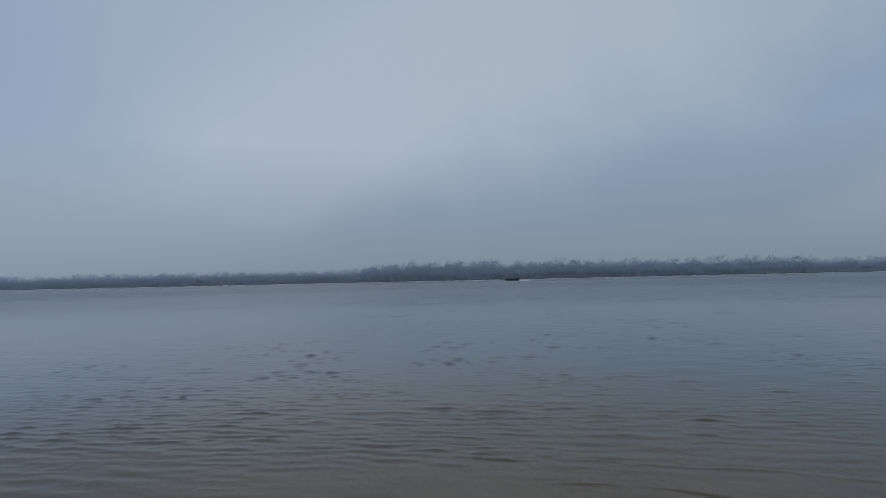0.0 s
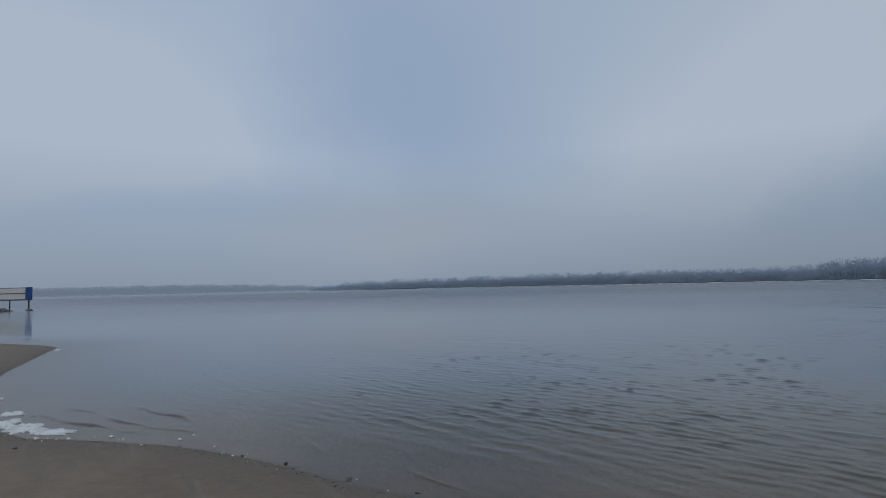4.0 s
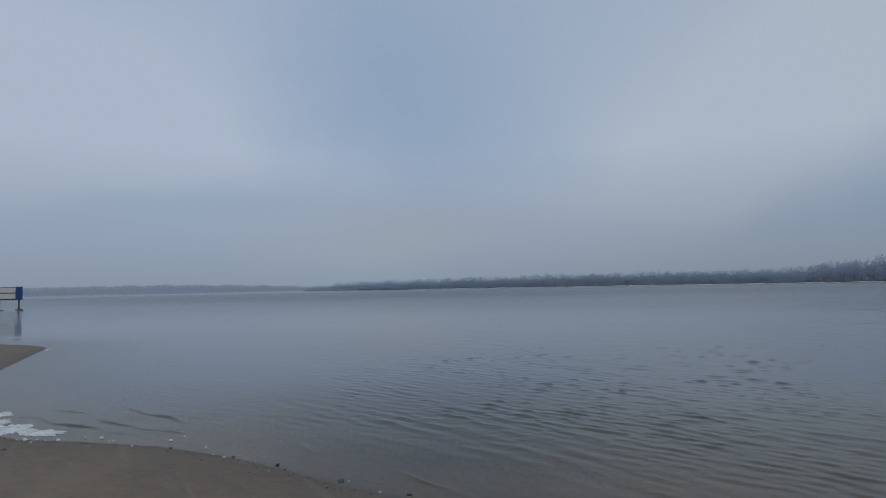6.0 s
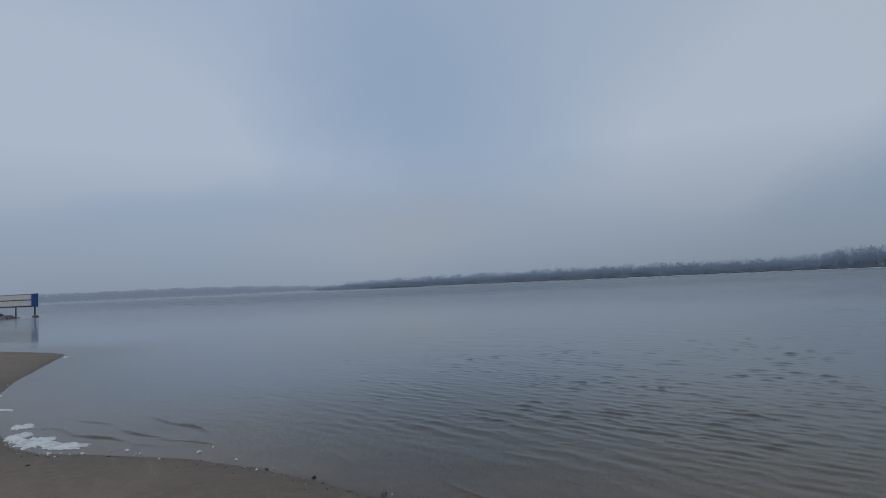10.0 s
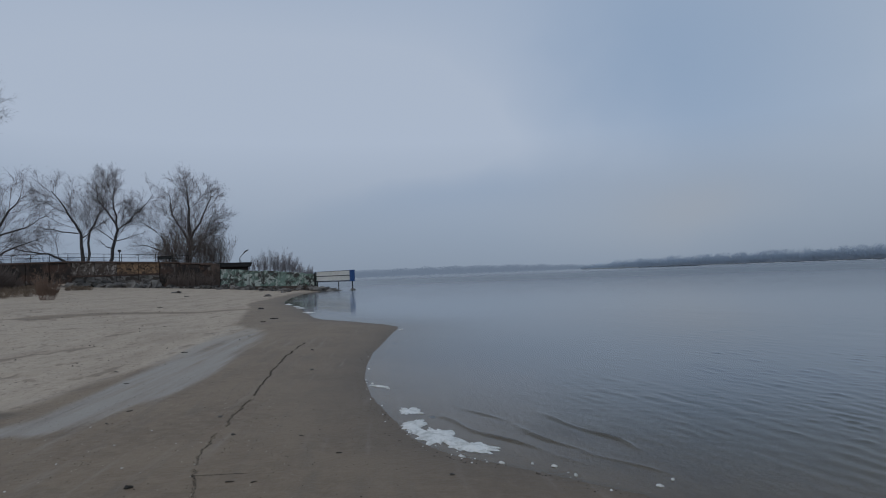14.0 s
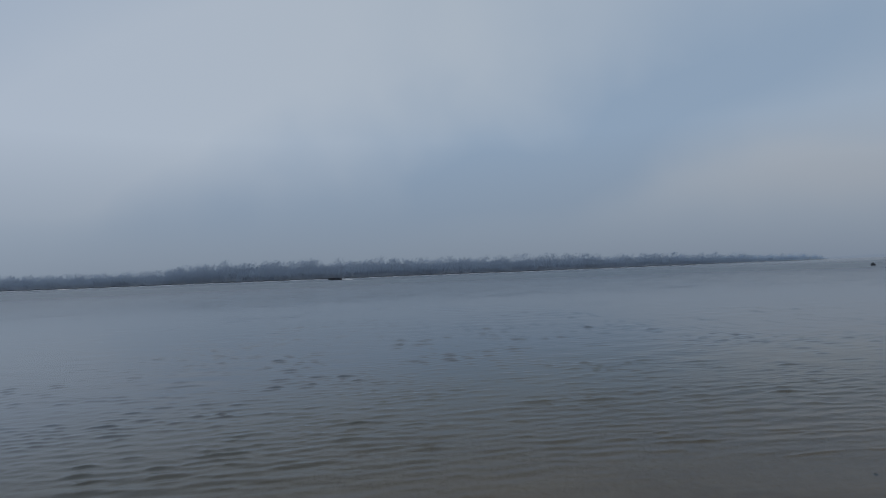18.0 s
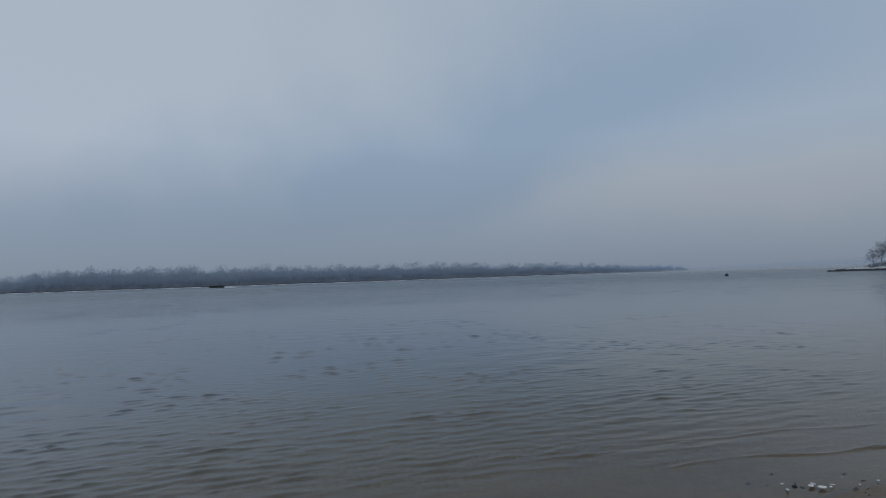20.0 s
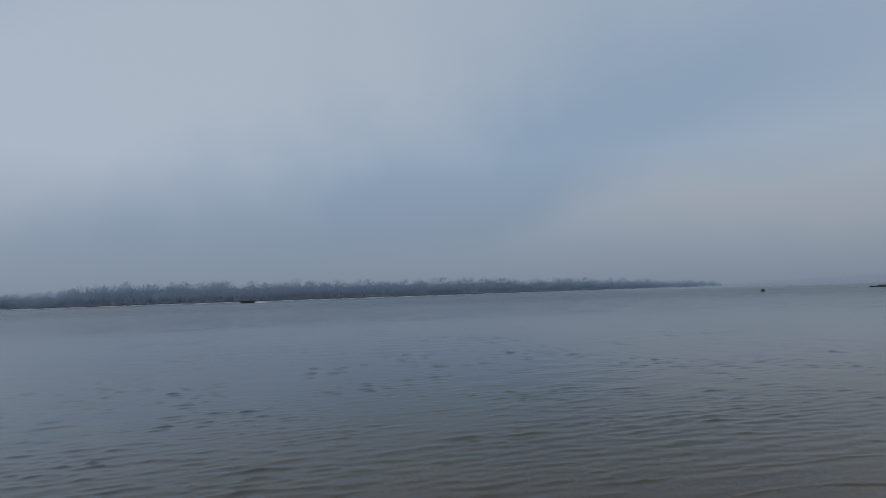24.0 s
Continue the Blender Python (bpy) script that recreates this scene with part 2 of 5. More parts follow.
def make_bark(name, dark, light):
    m = Mat(name, 0.92)
    m.color(m.mix(m.step(m.noise(6, 5, 0.6, m.stretch(1, 1, 0.3)), 0.35, 0.65), dark, light))
    m.bump(m.noise(18, 4, 0.6, m.stretch(1, 1, 0.25)), 0.03)
    return m.m


def make_twigs(name, dark, light, sheer=0.0):
    """Twigs of two near colours; sheer lets light through their fine brush."""
    m = Mat(name, 0.95, 0.0, 0.2)
    c = m.mix(m.island(), dark, light)
    m.color(c)
    if sheer:
        back = m.t.nodes.new("ShaderNodeBsdfTranslucent")
        m.put(c, back.inputs[0])
        mix = m.t.nodes.new("ShaderNodeMixShader")
        mix.inputs[0].default_value = sheer
        m.t.links.new(m.b.outputs[0], mix.inputs[1])
        m.t.links.new(back.outputs[0], mix.inputs[2])
        m.t.links.new(mix.outputs[0], m.out.inputs[0])
    return m.m


def make_hazed_woods(name, dark, light, far):
    """Leafless woods with haze put into the colour, paler and bluer the farther off."""
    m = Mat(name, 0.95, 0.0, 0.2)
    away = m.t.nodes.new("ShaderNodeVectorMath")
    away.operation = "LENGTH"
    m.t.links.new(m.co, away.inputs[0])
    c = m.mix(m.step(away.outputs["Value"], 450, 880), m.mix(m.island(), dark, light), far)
    m.color(c)
    back = m.t.nodes.new("ShaderNodeBsdfTranslucent")
    m.put(c, back.inputs[0])
    mix = m.t.nodes.new("ShaderNodeMixShader")
    mix.inputs[0].default_value = 0.5
    m.t.links.new(m.b.outputs[0], mix.inputs[1])
    m.t.links.new(back.outputs[0], mix.inputs[2])
    m.t.links.new(mix.outputs[0], m.out.inputs[0])
    return m.m


def make_foam():
    m = Mat("foam", 0.75)
    n = m.noise(9, 5, 0.6)
    m.color(m.mix(m.step(n, 0.3, 0.6), (0.5, 0.5, 0.48), (0.78, 0.78, 0.76)))
    m.bump(m.noise(40, 4), 0.02)
    return m.m


def make_mural(name, colors, base):
    """Sprayed paint in soft patches over stained concrete."""
    m = Mat(name, 0.85)
    at = m.stretch(1, 0.75, 0.95)
    c = base
    for i, (col, lo, hi, sc) in enumerate(colors):
        c = m.mix(m.step(m.noise(sc, 3, 0.5, m.stretch(1, 0.8 + 0.1 * i, 1.0 - 0.1 * i, 17 * i), 0.8), lo, hi), c, col)
    c = m.mix(m.math("MULTIPLY", m.step(m.noise(1.1, 5, 0.65, m.stretch(1, 1.6, 0.4)), 0.5, 0.72), 0.8), c, base)
    m.color(c)
    m.bump(m.noise(12, 4), 0.02)
    return m.m


SAND, WATER = make_sand(), make_water()
BARK = make_bark("bark", (0.045, 0.04, 0.038), (0.11, 0.1, 0.096))
TWIG = make_twigs("twigs", (0.12, 0.106, 0.112), (0.22, 0.195, 0.205))
SCRUB = make_twigs("scrub_stems", (0.095, 0.074, 0.066), (0.2, 0.165, 0.15))
# bluish haze is already in the near tones, more in the far one
HAZED_WOODS = make_hazed_woods("hazed_woods", (0.36, 0.425, 0.51), (0.42, 0.485, 0.57), (0.57, 0.66, 0.76))
REED = make_twigs("reeds", (0.15, 0.11, 0.082), (0.26, 0.2, 0.15))
RUST = make_twigs("rusty_stems", (0.15, 0.1, 0.078), (0.26, 0.185, 0.145))
FOAM = make_foam()
CONCRETE = plain("stained_concrete", (0.024, 0.019, 0.017), (0.125, 0.09, 0.073), 0.9, 0.9, 0, 0.02, 9, 0.1)
COPING = plain("coping_concrete", (0.07, 0.045, 0.035), (0.14, 0.095, 0.075), 1.5, 0.9, 0, 0.01, 14)
MURAL = make_mural("mural_green", [((0.2, 0.29, 0.24), 0.4, 0.56, 0.9), ((0.5, 0.55, 0.5), 0.5, 0.62, 1.3), ((0.13, 0.19, 0.165), 0.58, 0.68, 1.9), ((0.42, 0.45, 0.42), 0.6, 0.66, 4.0)], (0.06, 0.055, 0.048))
TAGGED_GREY = make_mural("tagged_grey", [((0.15, 0.125, 0.11), 0.45, 0.52, 1.5), ((0.36, 0.32, 0.29), 0.54, 0.6, 1.9), ((0.05, 0.038, 0.03), 0.6, 0.63, 2.6)], (0.085, 0.062, 0.05))
TAGGED_OCHRE = make_mural("tagged_ochre", [((0.2, 0.125, 0.075), 0.42, 0.5, 1.5), ((0.3, 0.19, 0.11), 0.52, 0.58, 1.9), ((0.05, 0.035, 0.026), 0.58, 0.62, 2.6)], (0.09, 0.06, 0.042))
TAGGED_LOW = make_mural("tagged_low", [((0.13, 0.12, 0.11), 0.45, 0.53, 1.3), ((0.22, 0.2, 0.185), 0.54, 0.6, 1.7)], (0.06, 0.048, 0.04))
WEATHERED = make_mural("weathered_wall", [((0.085, 0.048, 0.036), 0.44, 0.6, 0.5), ((0.15, 0.13, 0.115), 0.57, 0.68, 1.3), ((0.02, 0.016, 0.014), 0.5, 0.62, 0.8), ((0.11, 0.07, 0.05), 0.6, 0.66, 3.1)], (0.04, 0.03, 0.026))
STONE = plain("wet_stone", (0.055, 0.05, 0.046), (0.19, 0.175, 0.16), 2.0, 0.75, 0, 0.02, 20, 0.4)
STEEL = plain("dark_steel", (0.02, 0.021, 0.022), (0.05, 0.048, 0.045), 4, 0.55, 0.6, 0.002, 60)
BOARD = plain("white_board", (0.55, 0.55, 0.53), (0.72, 0.72, 0.7), 1.2, 0.6, 0, 0.002, 30, 0.15)
BLUE = plain("blue_paint", (0.012, 0.055, 0.19), (0.02, 0.085, 0.26), 2, 0.5, 0, 0.002, 40)

# ---- shared ways to build ----


def part(name, data, material, parent=None, label=""):
    """Links a mesh, or a bmesh, as one object under a thing."""
    if isinstance(data, bmesh.types.BMesh):
        me = bpy.data.meshes.new(name)
        data.to_mesh(me)
        data.free()
    else:
        me = data
    if material is not None and not me.materials:
        me.materials.append(material)
    ob = new(name, me)
    ob.parent = parent
    if label:
        tagged(ob, label)
    return ob


def thing(name, x, y, z, turn=0.0, label="", category="", group="", kind=""):
    ob = new(name)
    ob.empty_display_size = 0.2
    ob.matrix_basis = pose(x, y, z, 0, 0, turn)
    return tagged(ob, label, category, group, kind)


def box(sx, sy, sz, x=0, y=0, z=0, bevel=0.0, bm=None):
    """A box whose foot stands at x, y, z, its edges bevelled."""
    own = bmesh.new()
    bmesh.ops.create_cube(own, size=1.0)
    for v in own.verts:
        v.co = Vector((v.co.x * sx + x, v.co.y * sy + y, (v.co.z + 0.5) * sz + z))
    if bevel:
        bmesh.ops.bevel(own, geom=own.edges[:], offset=bevel, segments=1, affect="EDGES")
    if bm is None:
        return own
    me = bpy.data.meshes.new("joined")
    own.to_mesh(me)
    own.free()
    bm.from_mesh(me)
    bpy.data.meshes.remove(me)
    return bm


def mesh_of(name, verts, faces, smooth=False):
    me = bpy.data.meshes.new(name)
    me.from_pydata([tuple(v) for v in verts], [], faces)
    if smooth:
        me.polygons.foreach_set("use_smooth", [True] * len(me.polygons))
    me.update()
    return me


def tube(verts, faces, pts, radii, sides=5, caps=True):
    """Adds a tapered tube along points."""
    n0 = len(verts)
    for i, p in enumerate(pts):
        a = pts[min(i + 1, len(pts) - 1)] - pts[max(i - 1, 0)]
        a.normalize()
        u = a.orthogonal().normalized()
        w = a.cross(u)
        for k in range(sides):
            q = 2 * math.pi * k / sides
            verts.append(p + (u * math.cos(q) + w * math.sin(q)) * radii[i])
    for i in range(len(pts) - 1):
        for k in range(sides):
            b, c = n0 + i * sides, (k + 1) % sides
            faces.append((b + k, b + c, b + sides + c, b + sides + k))
    if caps:
        faces.append(tuple(n0 + len(pts) * sides - 1 - k for k in range(sides)))
        faces.append(tuple(n0 + k for k in range(sides)))


def rod(name, a, b, r, material, parent, sides=8, r2=None, label=""):
    v, f = [], []
    tube(v, f, [Vector(a), Vector(b)], [r, r2 or r], sides)
    return part(name, mesh_of(name, v, f), material, parent, label)


def lump(rng, sx, sy, sz, rough=0.25, div=2):
    """A weathered stone or clod, its foot at the origin."""
    bm = bmesh.new()
    bmesh.ops.create_icosphere(bm, subdivisions=div, radius=1.0)
    off = Vector((rng.uniform(0, 50), rng.uniform(0, 50), rng.uniform(0, 50)))
    for v in bm.verts:
        k = 1 + rough * noise.noise(v.co * 1.3 + off) * 1.6 + rough * 0.4 * noise.noise(v.co * 3.5 + off)
        v.co = Vector((v.co.x * sx * k, v.co.y * sy * k, max(v.co.z * sz * k, -0.45 * sz)))
    return bm


# ---- ground and water ----
SHORE = np.array([
    (-1500, 120), (-300, 26), (-130, 12.5), (-92.5, 12.0), (-84, 11.6), (-78, 10.0), (-74.7, 8.3), (-60.4, 5.3), (-52, 4.0), (-48.5, 3.6),
    (-44, 3.75), (-40.7, 3.8), (-34.2, 3.45), (-30.6, 3.3), (-29.2, 3.45), (-27.0, 4.25), (-24.6, 5.0), (-23.2, 5.15), (-22.4, 4.9), (-21.2, 4.4), (-19.6, 3.8),
    (-16.9, 2.75), (-14.9, 2.16), (-13.6, 1.84), (-12.1, 1.6), (-10.9, 1.53), (-9.6, 1.47), (-8.9, 1.64), (-8.1, 2.15), (-7.2, 2.65), (-6.3, 2.95),
    (-5.5, 3.1), (-4.5, 3.2), (-3.0, 3.5), (-1.6, 3.75), (0.0, 3.95), (1.2, 4.1), (2.5, 3.98), (3.6, 3.85), (6, 3.6), (12, 3.3),
    (30, 6), (70, 28), (110, 46), (150, 62), (220, 75), (500, 110), (1600, 200)])
ISLE_AZ = np.array([-62, -47, -46, -45.2, -40, -33, -25, -12, 0, 11, 20, 27, 40, 50, 57, 57.6, 64])
ISLE_D = np.array([5200, 5200, 1800, 830, 640, 520, 455, 420, 415, 430, 450, 470, 545, 610, 690, 5200, 5200])
HUB = (-2.0, 0.2)


def shore_distance(x, y):
    """Metres inland from the water's edge, negative in the river."""
    best = np.full(x.shape, 1e9)
    for (ax, ay), (bx, by) in zip(SHORE[:-1], SHORE[1:]):
        t = np.clip(((x - ax) * (bx - ax) + (y - ay) * (by - ay)) / ((bx - ax) ** 2 + (by - ay) ** 2), 0, 1)
        best = np.minimum(best, np.hypot(x - ax - t * (bx - ax), y - ay - t * (by - ay)))
    return np.where(y < np.interp(x, SHORE[:, 0], SHORE[:, 1]), best, -best)


def ripple(x, y):
    return np.sin(x * 0.9 + 1.3 * np.sin(y * 0.6)) * np.sin(y * 1.1 + 0.8 * np.sin(x * 0.45)) * 0.5 + np.sin(x * 2.3 + y * 1.7 + np.sin(y * 2.1)) * 0.2


def smooth(v, lo, hi):
    t = np.clip((v - lo) / (hi - lo), 0, 1)
    return t * t * (3 - 2 * t)


def height(x, y):
    d = shore_distance(x, y)
    beach = 0.16 * (1 - np.exp(-np.maximum(d, 0) / 2.2)) + 2.6 * (1 - np.exp(-0.095 * np.maximum(0, d - 5.5) / 2.6))
    beach = beach + ripple(x, y) * 0.03 * smooth(d, 1.5, 8) + 0.1 * ripple(x * 0.2, y * 0.2) * smooth(d, 8, 25)
    beach = beach + (dents(x, y, 0.62, 0.1, 0.022, 3.0) + dents(x, y, 1.7, 0.24, 0.03, 8.0)) * smooth(d, 4.6, 7.0) * smooth(-np.abs(x), -70, -45)
    top = np.interp(y, [-30, -6, -1, 12], [4.9, 4.6, 3.4, 2.1])
    behind = smooth(-x, 92.5, 97) * smooth(y, 13.5, 11.5)
    beach = beach + (np.maximum(top, beach) - beach) * behind
    bed = np.maximum((0.03 * d - 0.0035 * d * d) * np.interp(x, [-30, -12, -6, 0], [2.6, 2.2, 1.3, 0.85]), -3.0)
    bed = np.where(d < -25, -2.9, bed)
    z = np.where(d > 0, beach, bed + ripple(x, y) * 0.006 * smooth(-d, 0.3, 1.5))
    r = np.hypot(x - HUB[0], y - HUB[1])
    az = np.degrees(np.arctan2(-(x - HUB[0]), y - HUB[1]))
    far = r - np.interp(az, ISLE_AZ, ISLE_D, left=1e5, right=1e5)
    z = np.where((d < 0) & (far > -40), np.maximum(z, np.minimum(far * 0.05, 1.0)), z)
    hill = 3.6 * np.exp(-((x - 166) / 12) ** 2 - ((y - 94) / 9) ** 2)
    return np.maximum(z, hill - 0.6)


def dents(x, y, cell, wide, deep, seed):
    """Old footprints and pits: scattered shallow hollows."""
    out = np.zeros(x.shape)
    ix, iy = np.floor(x / cell), np.floor(y / cell)
    for dx in (-1, 0, 1):
        for dy in (-1, 0, 1):
            cx, cy = ix + dx, iy + dy
            h = [np.abs(np.sin(cx * a + cy * b + seed) * 43758.5453) % 1.0 for a, b in ((12.9898, 78.233), (39.346, 11.135), (73.156, 52.235), (27.17, 61.7))]
            px, py = (cx + h[0]) * cell, (cy + h[1]) * cell
            size = wide * (0.6 + 0.8 * h[2])
            c, s_ = np.cos(h[3] * 6.3), np.sin(h[3] * 6.3)
            u, w = ((x - px) * c + (y - py) * s_) / (1.6 * size), ((y - py) * c - (x - px) * s_) / size
            q = u * u + w * w
            out += deep * (h[2] > 0.62) * (0.6 * np.exp(-((np.sqrt(q) - 1.6) / 0.5) ** 2) - 1.3 * np.exp(-q))
    return out


def fan(radii, angles, closed):
    """Rings of points round the hub, and the faces between them."""
    a = np.radians(angles)
    x = HUB[0] - np.outer(radii, np.sin(a))
    y = HUB[1] + np.outer(radii, np.cos(a))
    n, k = x.shape
    idx = np.arange(n * k).reshape(n, k)
    nxt = np.roll(idx, -1, axis=1) if closed else idx[:, 1:]
    cur = idx if closed else idx[:, :-1]
    quads = np.stack([cur[:-1], cur[1:], nxt[1:], nxt[:-1]], -1).reshape(-1, 4)
    return x.ravel(), y.ravel(), quads


def sheet(name, x, y, z, quads, material, attrs, label, category):
    me = bpy.data.meshes.new(name)
    me.vertices.add(len(x))
    me.vertices.foreach_set("co", np.stack([x, y, z], 1).astype(np.float32).ravel())
    me.loops.add(quads.size)
    me.loops.foreach_set("vertex_index", quads.astype(np.int32).ravel())
    me.polygons.add(len(quads))
    me.polygons.foreach_set("loop_start", np.arange(0, quads.size, 4, dtype=np.int32))
    me.update(calc_edges=True)
    me.polygons.foreach_set("use_smooth", np.ones(len(quads), bool))
    for key, values in attrs.items():
        me.attributes.new(key, "FLOAT", "POINT").data.foreach_set("value", values.astype(np.float32))
    me.materials.append(material)
    return tagged(new(name, me), label, category, "", "structure")


def near_line(x, y, line, width):
    best = np.full(x.shape, 1e9)
    for (ax, ay), (bx, by) in zip(line[:-1], line[1:]):
        t = np.clip(((x - ax) * (bx - ax) + (y - ay) * (by - ay)) / ((bx - ax) ** 2 + (by - ay) ** 2), 0, 1)
        best = np.minimum(best, np.hypot(x - ax - t * (bx - ax), y - ay - t * (by - ay)))
    return np.exp(-(best / width) ** 2)


RUN_LOW = np.array([(-30, 1.6), (-25.5, 1.4), (-21, 0.8), (-18.0, 0.13), (-15.3, -0.4), (-13.5, -0.94), (-12.5, -1.52), (-11.8, -1.85), (-11.1, -2.2), (-10.9, -2.95), (-10.8, -3.3)])
RUN_HIGH = np.array([(-30, 0.2), (-24.4, -0.22), (-20.0, -1.28), (-16.9, -1.81), (-14.9, -2.19), (-13.5, -2.47), (-12.3, -2.73), (-11.6, -3.15), (-10.8, -3.3)])
RILL = [(-11.05, -2.94), (-11.59, -2.67), (-12.5, -2.41), (-13.81, -2.19), (-15.49, -1.87), (-17.95, -1.17), (-21, -0.5)]
gx, gy, gq = fan(np.concatenate([[0.02], np.geomspace(0.6, 45, 420), np.geomspace(46, 400, 46), np.arange(404, 724, 5.0), np.geomspace(740, 4200, 18)]), np.concatenate([np.arange(0, 35, 0.8), np.arange(35, 130, 0.45), np.arange(130, 360, 1.0)]), True)
gz = height(gx, gy)
gd = shore_distance(gx, gy)
inland = np.interp(gx, [-90, -60, -48, -36, -30, -27, -22, -17, -13.5, -12, -8, 4, 12], [0.8, 1.6, 2.6, 3.0, 3.1, 4.1, 4.6, 4.3, 4.7, 5.1, 5.6, 6.0, 4.0])
damp = 1 - smooth(gd, inland * 0.7, inland * 1.26)
damp = np.maximum(damp, 0.85 * near_line(gx, gy, [(-30, -7.6), (-33, -6.8), (-35.7, -5.3), (-37, -3.6), (-39, -1.4), (-40, 0.5)], 0.8))
run_low, run_high = np.interp(gx, RUN_LOW[:, 0], RUN_LOW[:, 1]), np.interp(gx, RUN_HIGH[:, 0], RUN_HIGH[:, 1])
soft = np.interp(gx, [-26, -18, -14], [0.9, 0.45, 0.22])
run = smooth(gy, run_high - 0.05, run_high + 0.2) * smooth(run_low - gy, -0.02, soft) * smooth(gx, -28, -20) * smooth(-gx, 11.05, 11.5)
wet_film = run * 0.8 + 0.25 * near_line(gx, gy, [(-13.6, -3.0), (-16, -2.3), (-22, -0.9), (-28, 0.2)], 0.3)
hollow = 1.2 * near_line(gx, gy, [(-13.0, -3.95), (-12.95, -3.6), (-12.7, -3.2)], 0.2) + 0.75 * near_line(gx, gy, [(-12.7, -3.6), (-11.9, -3.35), (-10.9, -3.15), (-9.8, -2.95)], 0.3)
# thin dark lines along the run: its ridge's shade put into the colour
hollow = hollow + 0.75 * near_line(gx, gy, RILL, 0.055) + 0.35 * near_line(gx, gy + 0.05 * np.sin(gx * 3), [(-10.9, -2.95), (-11.2, -2.15), (-12.5, -1.48), (-13.6, -0.9)], 0.05)
field = np.maximum(smooth(-gx, 94, 97), smooth(np.hypot(gx, gy), 110, 150))
field = np.maximum(field, smooth(gd, 30, 50))
ground = sheet("ground", gx, gy, gz, gq, SAND, {"wet": damp, "film": wet_film, "land": field, "soak_and_shade": np.clip(np.exp(-np.maximum(gd, 0) / 0.85) * (0.2 + 0.8 * smooth(gd, -0.12, 0.03)) + hollow, 0, 1)}, "pale dry sand beach, dark and wet beside the water", "beach")

wx, wy, wq = fan(np.concatenate([np.geomspace(1.2, 2.6, 30), np.geomspace(2.62, 5.5, 130), np.geomspace(5.52, 30, 480), np.geomspace(30.2, 50, 70), np.geomspace(51, 4300, 60)]), np.arange(-76, 108.1, 0.2), False)
wd = -shore_distance(wx, wy)
depth = np.maximum(0, -height(wx, wy))
rr = np.hypot(wx - HUB[0], wy - HUB[1])
chop = smooth(wd, 0.15, 3.2) * np.interp(wx, [-60, -22, -12, -5], [0.3, 0.22, 0.5, 1.0])
lap = np.sin(wd * 5.2 + 1.1 * np.sin(wx * 0.8) + 0.6 * np.sin(wx * 2.1 + wy)) * np.exp(-((wd - 1.0) / 0.9) ** 2) * (0.5 + 0.5 * np.sin(wx * 1.3 + 1.0))


def patches(x, y, size, seed):
    """Soft uneven patches between 0 and 1, some metres across."""
    r = np.random.default_rng(seed)
    out = np.zeros(x.shape)
    for _ in range(9):
        th, k = r.uniform(0, 2 * np.pi), 2 * np.pi / (size * r.uniform(0.6, 1.7))
        out += np.sin(k * (x * np.cos(th) * 0.6 + y * np.sin(th)) + r.uniform(0, 6.28))
    return smooth(out, -3.6, 4.6)


def wavelets(x, y, r, off):
    """Wind ripples: even long crests near the beach, scattered short sharp ones farther out."""
    w = np.random.default_rng(12)
    near = 1 - smooth(off, 2.5, 9.0)
    z = np.zeros(x.shape)
    for lo, hi, slope, n, spread, inshore, cut, size in (
            (0.17, 0.27, 0.05, 16, 0.26, True, 0.0, 2.2), (0.26, 0.46, 0.036, 16, 0.2, True, 0.0, 3.4),
            (0.15, 0.24, 0.12, 18, 0.45, False, 1.0, 1.8), (0.22, 0.36, 0.095, 20, 0.42, False, 1.05, 2.6), (0.34, 0.5, 0.045, 16, 0.36, False, 1.0, 4.0), (0.6, 1.2, 0.012, 8, 0.4, False, 0.0, 6.0)):
        f = np.zeros(x.shape)
        for _ in range(n):
            lam = lo * (hi / lo) ** w.random()
            th, k = w.normal(0.06, spread), 2 * np.pi / lam
            f += math.sqrt(2 / n) * smooth(lam / (0.0036 * np.minimum(r, 30) * np.maximum(1, r / 30) ** 2.5), 2.9, 4.4) * np.sin(k * (x * math.sin(th) + y * math.cos(th)) + w.uniform(0, 6.28))
        f = 0.22 * f + 1.5 * np.maximum(f - cut, 0) ** 1.1 if cut else 0.75 * (f + 0.25 * f * np.abs(f))
        f *= slope * math.sqrt(lo * hi) / 6.28 * (0.35 + 1.2 * patches(x, y, size, 30 + int(100 * lo)))
        z += f * (near * smooth(-r, -13, -8) if inshore else (1 - 0.35 * near) * (smooth(-r, -15, -9) if lo < 0.2 else 1.0))
    return z


wz = 0.003 * lap + wavelets(wx, wy, rr, wd) * chop * smooth(-rr, -48, -36)
FRONTS = [
    [(0.3, 5.24), (0.69, 5.18), (1.44, 5.02), (1.97, 4.81), (2.6, 4.62), (3.24, 4.42), (3.9, 4.25), (5.5, 4.0)], [(-0.5, 5.9), (1.2, 5.75), (2.8, 5.4), (4.6, 4.95)],
    [(-11.1, 2.42), (-10.4, 2.58), (-9.8, 2.68), (-8.84, 2.76), (-8.1, 2.86)], [(-10.3, 3.17), (-9.5, 3.26), (-8.5, 3.34), (-7.6, 3.3)],
    [(-10.9, 2.0), (-10.36, 2.05), (-9.52, 2.23), (-8.47, 2.53), (-7.9, 2.8)], [(-8.6, 2.75), (-8.0, 2.98), (-7.4, 3.1)], [(-6.4, 3.84), (-5.4, 3.62)], [(-4.8, 3.95), (-3.9, 3.74), (-3.3, 3.7)]]
